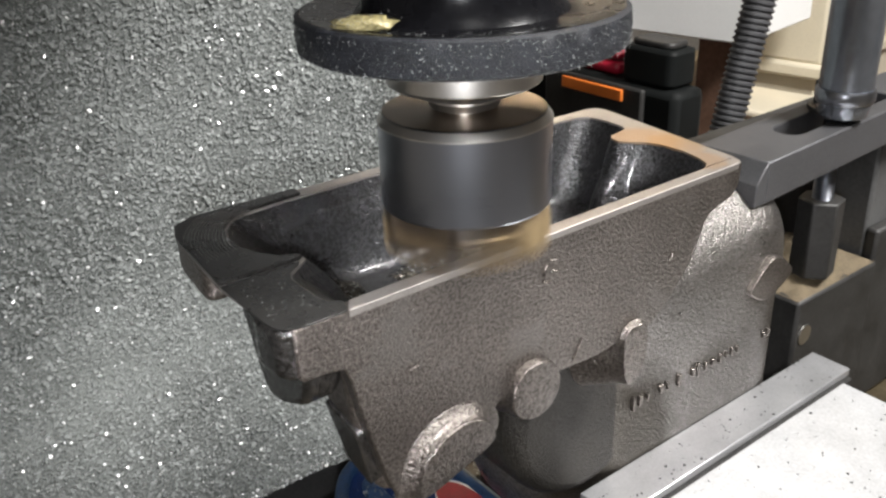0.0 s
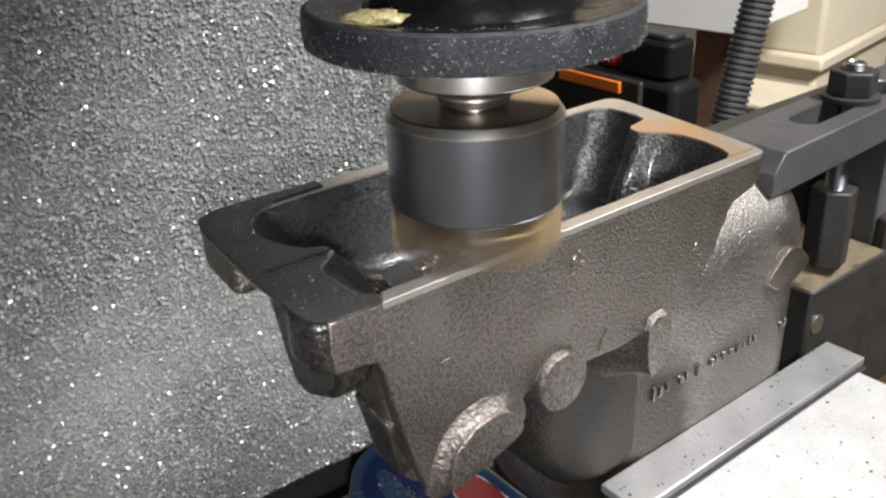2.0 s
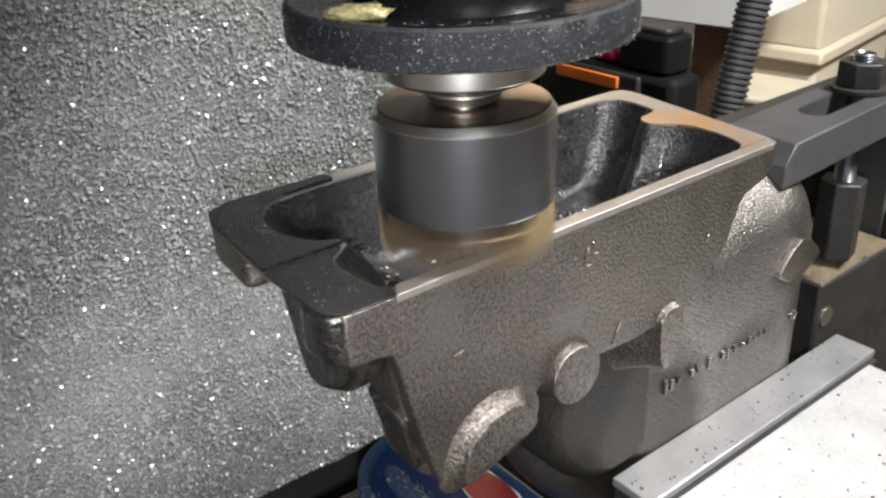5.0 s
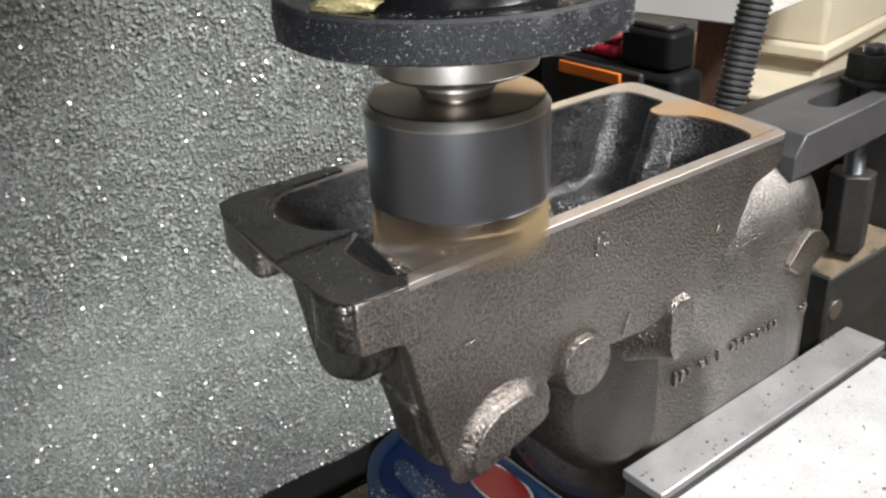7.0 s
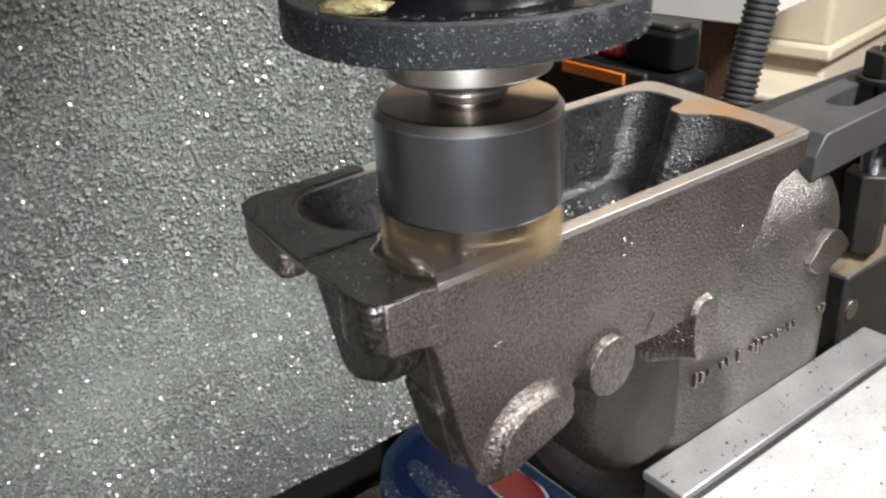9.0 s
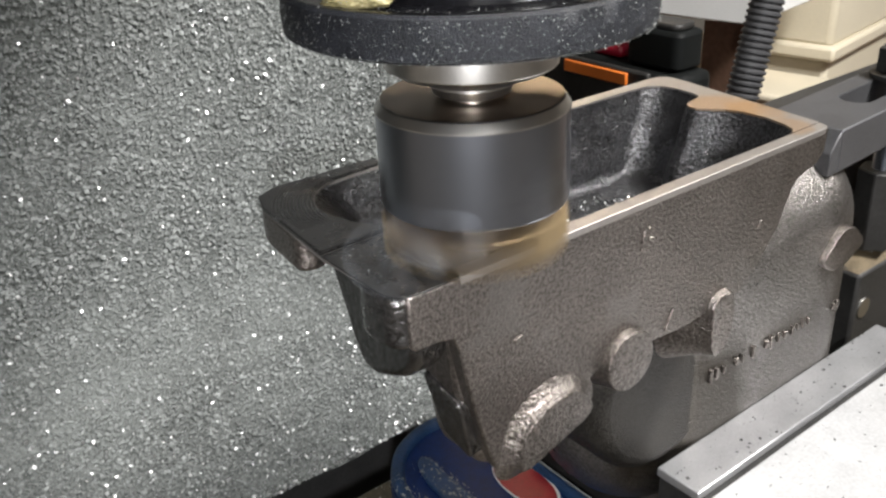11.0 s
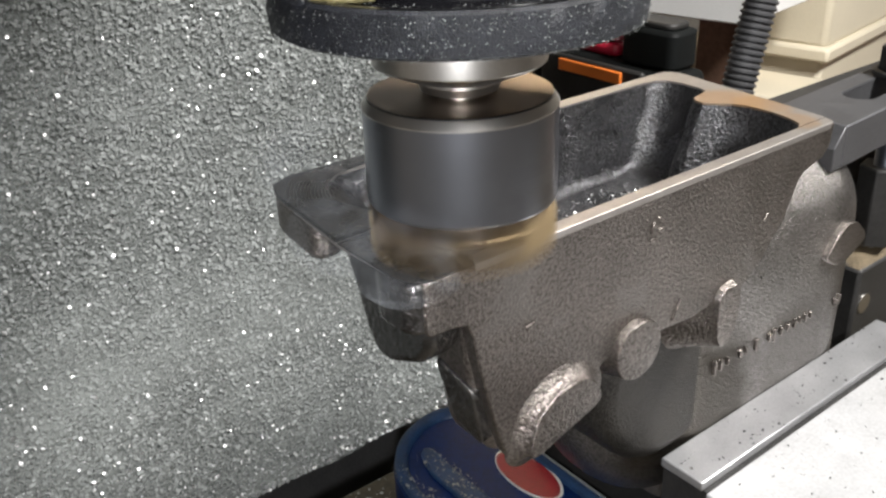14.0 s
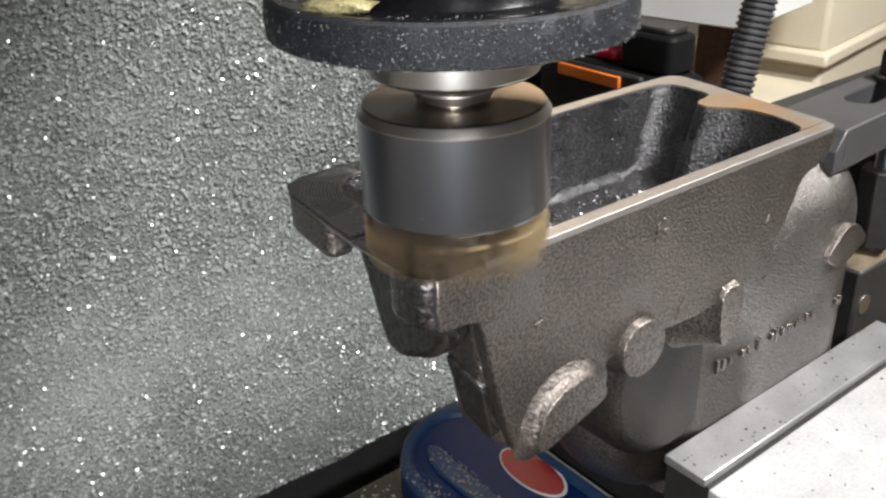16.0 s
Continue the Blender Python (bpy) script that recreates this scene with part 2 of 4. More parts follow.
def lathe(profile, centre=(0, 0), seg=96, bm=None, caps=True):
    """Turns (radius, z) pairs about a vertical axis; caps closes the ends."""
    bm = bm or bmesh.new()
    rings = []
    for r, z in profile:
        rings.append([bm.verts.new((centre[0] + r * math.cos(2 * math.pi * k / seg), centre[1] + r * math.sin(2 * math.pi * k / seg), z)) for k in range(seg)])
    for a, b in zip(rings, rings[1:]):
        for k in range(seg):
            bm.faces.new((a[k], a[(k + 1) % seg], b[(k + 1) % seg], b[k]))
    if caps:
        bm.faces.new(rings[0])
        bm.faces.new(rings[-1])
    return bm


def prism(points, axis, lo, hi, bm=None, shrink=1.0):
    """A polygon extruded along an axis: x from (y, z), y from (x, z), z from (x, y). shrink scales the lo end about its middle."""
    bm = bm or bmesh.new()
    cx, cy = sum(p[0] for p in points) / len(points), sum(p[1] for p in points) / len(points)

    def at(p, d, s):
        a, b = cx + (p[0] - cx) * s, cy + (p[1] - cy) * s
        return {"x": (d, a, b), "y": (a, d, b), "z": (a, b, d)}[axis]
    lo_v = [bm.verts.new(at(p, lo, shrink)) for p in points]
    hi_v = [bm.verts.new(at(p, hi, 1)) for p in points]
    n = len(points)
    bm.faces.new(lo_v)
    bm.faces.new(hi_v)
    for k in range(n):
        bm.faces.new((lo_v[k], lo_v[(k + 1) % n], hi_v[(k + 1) % n], hi_v[k]))
    return bm


def rounded(points, radius, steps=4):
    """Rounds the corners of a polygon; radius is a number, or one for each corner."""
    out, n = [], len(points)
    for k, p in enumerate(points):
        r = radius[k] if isinstance(radius, (list, tuple)) else radius
        p, a, b = Vector(p), Vector(points[k - 1]), Vector(points[(k + 1) % n])
        ra = min(r, (a - p).length * 0.45)
        rb = min(r, (b - p).length * 0.45)
        if r <= 0:
            out.append(tuple(p))
            continue
        s, e = p + (a - p).normalized() * ra, p + (b - p).normalized() * rb
        for i in range(steps + 1):
            f = i / steps
            out.append(tuple(s * (1 - f) ** 2 + p * 2 * f * (1 - f) + e * f * f))
    return out


def circle(cx, cy, r, n=40, start=0.0, end=360.0):
    full = abs(end - start) >= 360
    return [(cx + r * math.cos(radians(start + (end - start) * k / (n if full else n - 1))), cy + r * math.sin(radians(start + (end - start) * k / (n if full else n - 1)))) for k in range(n)]


def flakes(count, spot, size, seed, thin=0.35, tilt=0.42):
    """Many small curled chips; spot(rng) gives a place and a normal."""
    rng = random.Random(seed)
    verts, faces = [], []
    for _ in range(count):
        p, n = spot(rng)
        n = (n + Vector((rng.gauss(0, tilt), rng.gauss(0, tilt), rng.gauss(0, tilt)))).normalized()
        u = n.orthogonal().normalized()
        u.rotate(Matrix.Rotation(rng.uniform(0, 6.28), 3, n))
        v = n.cross(u)
        s = size * (0.35 + rng.random() ** 2.2 * 1.5)
        w = s * rng.uniform(thin, 1)
        k = len(verts)
        verts += [p - u * s - v * w * 0.5, p + u * s * 0.6 - v * w, p + u * s + v * w * 0.4 + n * s * 0.4, p - u * s * 0.3 + v * w]
        faces += [(k, k + 1, k + 2), (k, k + 2, k + 3)]
    return verts, faces


def flake_object(name, count, spot, size, seed, mat, label, category, base=(0, 0, 0), parent=None, tilt=0.42):
    verts, faces = flakes(count, spot, size, seed, tilt=tilt)
    shift = root_base(parent) if parent else Vector(base)
    me = bpy.data.meshes.new(name)
    me.from_pydata([tuple(v - shift) for v in verts], [], faces)
    me.materials.append(mat)
    ob = new(name, me)
    if parent:
        ob.parent = parent
        ob["kind"] = "stuff"
        ob["label"] = label
        return ob
    ob.location = base
    BASE[ob.name] = Vector(base)
    return tagged(ob, label, category, kind="stuff")


MOVING = []      # things that ride on the machine table


# ---- the shop ----
def shop():
    solo("floor", box(-2.4, 3.6, -2.6, 3.0, -1.12, -1.02), FLOORM, "grey concrete workshop floor", "floor", (0.6, 0.2, -1.02), kind="structure")
    solo("ceiling", box(-2.4, 3.6, -2.6, 3.0, 1.45, 1.55), WALLM, "plain tan workshop ceiling", "ceiling", (0.6, 0.2, 1.45), kind="structure")
    solo("wall_north", box(-2.4, 3.6, 3.0, 3.1, -1.02, 1.45), WALLM, "plain tan workshop wall", "wall", (0.6, 3.0, -1.02), kind="structure")
    solo("wall_south", box(-2.4, 3.6, -2.7, -2.6, -1.02, 1.45), WALLM, "plain tan workshop wall", "wall", (0.6, -2.6, -1.02), kind="structure")
    solo("wall_west", box(-2.5, -2.4, -2.6, 3.0, -1.02, 1.45), WALLM, "plain tan workshop wall", "wall", (-2.4, 0.2, -1.02), kind="structure")
    solo("wall_east", box(3.6, 3.7, -2.6, 3.0, -1.02, 1.45), WALLM, "plain tan workshop wall", "wall", (3.6, 0.2, -1.02), kind="structure")


def mill_frame():
    # unseen blocks, added to darken the rim's reflections and hold off ceiling light
    mf = thing("unseen_machine_frame", (0.0, 0.62, -1.02), "unseen dark grey column and head, added for dark reflections", "milling machine")
    part("column", box(-0.42, 0.36, 0.46, 0.95, -1.02, 0.95), GREYM, mf, bevel=0.01)
    part("head", box(-0.19, 0.17, -0.13, 0.47, 0.40, 0.80), GREYM, mf, bevel=0.02)
    part("quill_housing", lathe([(0.075, 0.22), (0.085, 0.235), (0.085, 0.43)], (0, 0), 64), GREYM, mf)


def guard_y(x, z):
    """The hanging guard sheet: nearly upright, swelling forward low down."""
    y = 0.402 + 0.006 * math.sin(5.0 * x + 1.0) + 0.004 * math.sin(9 * z)
    if z < -0.16:
        y -= 0.36 * (-0.16 - z) * min(1, (-0.16 - z) / 0.10)
    return y


def guard_sheet():
    bm = bmesh.new()
    nx, nz = 110, 100
    x0, x1, z0, z1 = -0.60, 0.33, -0.378, 0.135
    grid = [[None] * (nz + 1) for _ in range(nx + 1)]
    back = [[None] * (nz + 1) for _ in range(nx + 1)]
    for i in range(nx + 1):
        for j in range(nz + 1):
            x, z = x0 + (x1 - x0) * i / nx, z0 + (z1 - z0) * j / nz
            y = guard_y(x, z) + 0.0016 * noise.noise((x * 60, 0, z * 60))
            edge = 0.010 * noise.noise((x * 14, 3, 0)) if j == 0 else 0
            grid[i][j] = bm.verts.new((x, y, z + edge))
            back[i][j] = bm.verts.new((x, y + 0.006, z + edge))
    for g in (grid, back):
        for i in range(nx):
            for j in range(nz):
                bm.faces.new((g[i][j], g[i + 1][j], g[i + 1][j + 1], g[i][j + 1]))
    for i in range(nx):
        bm.faces.new((grid[i][0], grid[i + 1][0], back[i + 1][0], back[i][0]))
        bm.faces.new((grid[i][nz], grid[i + 1][nz], back[i + 1][nz], back[i][nz]))
    for j in range(nz):
        bm.faces.new((grid[nx][j], grid[nx][j + 1], back[nx][j + 1], back[nx][j]))
        bm.faces.new((grid[0][j], grid[0][j + 1], back[0][j + 1], back[0][j]))
    solo("guard_sheet", bm, SHEET, "grey splash guard sheet coated with iron dust", "guard sheet", (0, 0.40, -0.425), smooth=60)

    def place(rng):
        x, z = rng.uniform(-0.30, 0.33), rng.uniform(-0.376, 0.12)
        return Vector((x, guard_y(x, z) - 0.0012, z)), Vector((0, -1, 0.25))
    flake_object("iron_dust", 62000, place, 0.00125, 5, DULL_CHIP, "dull grey iron dust clinging to the guard sheet", "iron dust", (0, 0.40, -0.425), tilt=0.28)

    def low(rng):
        x, z = rng.uniform(-0.30, 0.33), -0.376 + 0.49 * rng.random() ** 2.6
        return Vector((x, guard_y(x, z) - 0.0018, z)), Vector((0, -1, 0.3))
    flake_object("iron_chips", 6500, low, 0.00115, 6, CHIP, "bright iron chips clinging to the guard sheet", "chips", (0, 0.40, -0.425))


def background():
    # leadscrew
    scr = thing("leadscrew", (0.612, 0.285, -0.33), "dark oily steel leadscrew with a coarse thread", "leadscrew")
    prof, z = [(0.0155, -0.33)], -0.32
    while z < 0.35:
        prof += [(0.0158, z), (0.0180, z + 0.0014), (0.0180, z + 0.0036), (0.0158, z + 0.0050)]
        z += 0.0066
    prof.append((0.0155, 0.36))
    bm = lathe(prof, (0.612, 0.285), 40)
    lean = Matrix.Translation((0.612, 0.283, -0.078)) @ Matrix.Rotation(radians(15), 4, "Y") @ Matrix.Translation((-0.612, -0.285, 0.078))
    bmesh.ops.transform(bm, matrix=lean, verts=bm.verts)
    part("thread", bm, CLAMP, scr, smooth=25)
    part("lower_nut", lathe([(0.03, -0.336), (0.03, -0.300)], (0.545, 0.283), 6), GREYM, scr, bevel=0.002)
    part("bracket", box(0.50, 0.60, 0.24, 0.47, -0.372, -0.336), GREYM, scr, "grey bracket on the column", bevel=0.003)
    turn = Matrix.Rotation(radians(9.5), 4, "Z")

    def slab(owner, corner, x0, x1, y0, y1, z0, z1, name, mat, bev):
        bm = box(x0, x1, y0, y1, z0, z1)
        bmesh.ops.transform(bm, matrix=Matrix.Translation((*corner, 0)) @ turn, verts=bm.verts)
        part(name, bm, mat, owner, bevel=bev)
    bx = thing("white_box", (1.05, 0.70, -0.151), "white plastic box with a square lower edge", "storage box")
    slab(bx, (0.986, 0.538), 0.0, 0.254, 0.0, 0.36, -0.151, 0.12, "tray", OFFWHITE, 0.003)
    slab(bx, (0.986, 0.538), -0.006, 0.260, -0.006, 0.366, 0.095, 0.125, "tray_rim", OFFWHITE, 0.003)
    bg = thing("beige_box", (1.45, 0.75, -0.62), "beige moulded plastic storage box with a stepped lid", "storage box")
    slab(bg, (1.28, 0.568), 0.0, 0.42, 0.0, 0.13, -0.246, 0.10, "lid", BEIGE, 0.012)
    slab(bg, (1.28, 0.568), -0.010, 0.43, -0.010, 0.14, -0.268, -0.240, "lip", BEIGE, 0.007)
    slab(bg, (1.28, 0.568), 0.006, 0.41, 0.006, 0.30, -0.62, -0.264, "body", BEIGE, 0.010)
    lb = thing("low_beige_box", (1.2, 0.6, -0.62), "low beige plastic box with a light rounded lip", "storage box")
    slab(lb, (1.12, 0.44), 0.0, 0.14, 0.0, 0.275, -0.62, -0.296, "body", BEIGE, 0.008)
    slab(lb, (1.12, 0.44), -0.008, 0.145, -0.008, 0.282, -0.302, -0.286, "lip", BEIGE, 0.006)
    # bench under them
    solo("bench", box(0.62, 2.2, -0.3, 1.6, -0.66, -0.62), TIMBER, "brown wooden bench top carrying the boxes", "bench", (1.4, 0.6, -0.66), bevel=0.004)
    solo("bench_support", box(0.9, 2.0, 0.0, 1.4, -1.02, -0.66), TIMBER, "brown wooden cabinet under the bench top", "cabinet", (1.4, 0.6, -1.02), bevel=0.004)
    # tool case with an orange stripe
    tc = thing("tool_case", (0.85, 0.66, -0.62), "charcoal plastic tool case with an orange stripe", "tool case")
    part("case_body", box(0.75, 0.815, 0.475, 0.80, -0.62, -0.172), CHARCOAL, tc, bevel=0.012)
    part("front_panel", box(0.742, 0.752, 0.53, 0.73, -0.40, -0.176), BLACK, tc, bevel=0.004)
    part("orange_stripe", box(0.737, 0.743, 0.565, 0.688, -0.199, -0.181), ORANGE, tc, "bright orange stripe", bevel=0.002)
    cn = thing("dark_canister", (0.783, 0.53, -0.172), "squat black plastic canister standing on the case", "canister")
    part("canister_body", prism(rounded([(0.755, 0.49), (0.812, 0.49), (0.812, 0.585), (0.755, 0.585)], 0.015), "z", -0.172, -0.118), CHARCOAL, cn, bevel=0.006)
    part("canister_cap", prism(rounded([(0.762, 0.50), (0.806, 0.50), (0.806, 0.575), (0.762, 0.575)], 0.015), "z", -0.1185, -0.1090), BLACK, cn, bevel=0.003)
    rd = thing("red_tool", (0.78, 0.63, -0.172), "dark red plastic tool grip lying on the case", "tool")
    part("grip", box(0.765, 0.800, 0.60, 0.68, -0.172, -0.152), PINKRED, rd, bevel=0.008)
    part("second_grip", box(0.768, 0.797, 0.60, 0.68, -0.150, -0.132), PINKRED, rd, bevel=0.008)
    part("grip_clip", box(0.776, 0.790, 0.61, 0.67, -0.1525, -0.1495), BLACK, rd)
    solo("brown_board", box(1.06, 1.08, 0.59, 0.68, -0.62, -0.152), TIMBER, "narrow brown board standing under the white box", "board", (1.07, 0.64, -0.62), bevel=0.003)
    # feed lever
    lv = thing("feed_lever", (0, 0, 0), "blue-grey polished steel feed lever", "lever")
    part("lever_bar", lathe([(0.010, 0.0), (0.0165, 0.004), (0.0185, 0.012), (0.0185, 0.30)], (0, 0), 48), HANDLE, lv)
    part("end_ring", lathe([(0.0195, 0.014), (0.0205, 0.016), (0.0205, 0.022), (0.0195, 0.024)], (0, 0), 48), STEEL_DARK, lv)
    return lv


# ---- spindle and cutter ----
def spindle():
    sp = thing("spindle", (0, 0, 0.064), "bright turned steel milling spindle nose", "spindle")
    part("arbor", lathe([(0.0105, 0.058), (0.0105, 0.0638), (0.0150, 0.0642), (0.0158, 0.0672), (0.0150, 0.0690), (0.0205, 0.0696), (0.0300, 0.0735), (0.0330, 0.0752), (0.0330, 0.0811), (0.0325, 0.092)]), STEEL, sp, bevel=0.0004)
    part("nose", lathe([(0.0345, 0.097), (0.0350, 0.1165), (0.0392, 0.1175), (0.0400, 0.1200), (0.0400, 0.60)]), STEEL, sp, "bright chrome spindle nose", bevel=0.0005)
    rg = thing("guard_ring", (0, 0, 0.0906), "thick black rubber ring specked with iron chips", "ring")
    bm = lathe([(0.034, 0.0906), (0.0655, 0.0906), (0.0675, 0.0918), (0.0680, 0.098), (0.0675, 0.1046), (0.0660, 0.1056), (0.0650, 0.1056)], seg=160, caps=False)
    for v in bm.verts:
        r = math.hypot(v.co.x, v.co.y)
        if r > 0.06:
            k = 1 + 0.004 * noise.noise((v.co.x * 300, v.co.y * 300, v.co.z * 300))
            v.co.x, v.co.y = v.co.x * k, v.co.y * k
    part("ring_side", bm, RUBBER, rg, smooth=50)
    part("ring_top", lathe([(0.0652, 0.1058), (0.0600, 0.1052), (0.0500, 0.1030), (0.0440, 0.1040), (0.0412, 0.1080), (0.0400, 0.1140), (0.0396, 0.1170), (0.0352, 0.1172)], seg=128, caps=False), RUBBER_TOP, rg, "glossy oil-wet black top face")
    bm = bmesh.new()
    bmesh.ops.create_icosphere(bm, subdivisions=3, radius=1)
    for v in bm.verts:
        v.co *= 1 + 0.30 * noise.noise(v.co * 2.3) + 0.16 * noise.noise(v.co * 7.0)
        v.co = Vector((v.co.x * 0.0115, v.co.y * 0.0060, v.co.z * 0.0032))
    bmesh.ops.transform(bm, matrix=Matrix.Translation((-0.0530, -0.0085, 0.1062)) @ Matrix.Rotation(radians(-42), 4, "Z"), verts=bm.verts)
    part("grease_blob", bm, OIL, rg, "yellowed shiny grease blob", smooth=80)

    def spot(r):
        a = r.uniform(0, 6.283)
        t = r.random()
        d = Vector((math.cos(a), math.sin(a), 0))
        if t < 0.05:      # crumbs round the grease
            return Vector((-0.0530 + r.gauss(0, 0.007), -0.0085 + r.gauss(0, 0.005), 0.1075 + abs(r.gauss(0, 0.0012)))), Vector((0, 0, 1))
        if t < 0.62:
            return d * 0.0682 + Vector((0, 0, 0.0915 + 0.013 * r.random())), d
        if t < 0.82:
            return d * r.uniform(0.0665, 0.0685) + Vector((0, 0, 0.0910 + abs(r.gauss(0, 0.0008)))), d
        q = r.uniform(0.052, 0.066)
        return d * q + Vector((0, 0, 0.1063 - max(0, 0.060 - q) * 0.4)), Vector((0, 0, 1))
    flake_object("chip_coating", 5400, spot, 0.00021, 8, DULL_CHIP, "bright iron chips stuck on the ring", "chips", parent=rg)

    ct = thing("face_mill", (0, 0, 0), "dark steel shell face mill with gold-coated inserts", "milling cutter")
    part("body", lathe([(0.0300, 0.0215), (0.0370, 0.0218), (0.0375, 0.0228), (0.0375, 0.0588), (0.0352, 0.0621), (0.0335, 0.0624)], seg=128), STEEL_DARK, ct, smooth=25)
    part("chamfer", lathe([(0.0377, 0.0586), (0.0377, 0.0592), (0.0354, 0.06235), (0.0350, 0.0622)], seg=128, caps=False), STEEL, ct, "bright worn chamfer", smooth=25)
    part("top_face", lathe([(0.0352, 0.0629), (0.0345, 0.0629), (0.0200, 0.0626), (0.0100, 0.0626)], seg=96, caps=False), STEEL_BROWN, ct, "brown heat-tinted top face")
    part("core", lathe([(0.0170, 0.0040), (0.0185, 0.0060), (0.0220, 0.0216)], seg=64), STEEL_DARK, ct)
    for k in range(7):
        m = Matrix.Rotation(2 * math.pi * k / 7, 4, "Z")
        bm = prism([(0.0180, -0.0050), (0.0362, -0.0045), (0.0370, 0.0030), (0.0340, 0.0065), (0.0180, 0.0045)], "z", 0.0040, 0.0217)
        bmesh.ops.transform(bm, matrix=m, verts=bm.verts)
        tooth = part("tooth", bm, STEEL_BROWN, ct, bevel=0.0006)
        bm = prism([(0.0262, 0.0002), (0.0366, 0.0002), (0.0372, 0.0012), (0.0372, 0.0160), (0.0360, 0.0170), (0.0262, 0.0170)], "y", -0.0082, -0.0050)
        bmesh.ops.transform(bm, matrix=m, verts=bm.verts)
        part("insert", bm, GOLD, tooth, "gold-coated carbide insert", bevel=0.0004)
    return ct


# ---- the casting ----
OUTER = rounded([(-0.105, -0.0125), (-0.107, 0.030), (-0.1000, 0.109), (0.1925, 0.1085), (0.1960, 0.099), (0.1795, -0.0125)], [0, 0.0, 0.020, 0.014, 0.010, 0])
HOLE = [(-0.0735, -0.0123), (-0.0785, -0.0085), (-0.0802, -0.0020), (-0.0800, 0.0080), (-0.0799, 0.0180), (-0.0775, 0.0235), (-0.0715, 0.0275), (-0.0655, 0.0325),
        (-0.0670, 0.0365), (-0.0740, 0.0400), (-0.0790, 0.0480), (-0.0830, 0.0600), (-0.0830, 0.0720), (-0.0790, 0.0850), (-0.0730, 0.0935), (-0.0640, 0.0980),
        (-0.0400, 0.0998), (0.0100, 0.1002), (0.0600, 0.1000), (0.1100, 0.0996), (0.1560, 0.1000), (0.1690, 0.0990), (0.1760, 0.0930), (0.1780, 0.0820),
        (0.1765, 0.0680), (0.1740, 0.0625), (0.1660, 0.0605), (0.1580, 0.0590), (0.1540, 0.0545), (0.1535, 0.0490), (0.1570, 0.0440), (0.1640, 0.0360),
        (0.1670, 0.0270), (0.1670, 0.0120), (0.1640, -0.0010), (0.1600, -0.0090), (0.1540, -0.0123)]


def shallow(x):
    """How far the basin's floor has risen at x."""
    return max(0.0, min(1.0, (-0.010 - x) / 0.06))


def smooth_loop(points, steps):
    """A closed curve through the points."""
    out, n = [], len(points)
    for k in range(n):
        p0, p1, p2, p3 = (Vector(points[(k + d) % n]) for d in (-1, 0, 1, 2))
        for i in range(steps):
            t = i / steps
            q = 0.5 * (2 * p1 + (p2 - p0) * t + (2 * p0 - 5 * p1 + 4 * p2 - p3) * t * t + (3 * p1 - p0 - 3 * p2 + p3) * t ** 3)
            out.append((q.x, q.y))
    return out


def boss(face, y_wall, y_face, flare, soft=0.0012, power=2.6):
    """A cast boss on a wall that faces -y: a flat face with a rounded edge and a skirt that sweeps out into the wall."""
    bm = bmesh.new()
    n, cx, cz = len(face), sum(p[0] for p in face) / len(face), sum(p[1] for p in face) / len(face)
    normals = []
    for k in range(n):
        t = (Vector(face[(k + 1) % n]) - Vector(face[k - 1])).normalized()
        d = Vector((t.y, -t.x))
        normals.append(d if d.dot(Vector(face[k]) - Vector((cx, cz))) > 0 else -d)
    rows = [(y_wall + (y_face + soft - y_wall) * i / 12, flare * (1 - i / 12) ** power) for i in range(13)]
    rows += [(y_face + soft * (1 - math.sin(a)), -soft * (1 - math.cos(a))) for a in (0.5, 1.0, math.pi / 2)]
    rings = []
    for y, off in rows:
        ring = []
        for (x, z), d in zip(face, normals):
            w = 0.0005 * noise.noise((x * 160, y * 160, z * 160))
            ring.append(bm.verts.new((x + d.x * (off + w), y + w * 0.6, z + d.y * (off + w))))
        rings.append(ring)
    for a, b in zip(rings, rings[1:]):
        for k in range(n):
            bm.faces.new((a[k], a[(k + 1) % n], b[(k + 1) % n], b[k]))
    bm.faces.new(rings[0])
    bm.faces.new(rings[-1])
    return bm


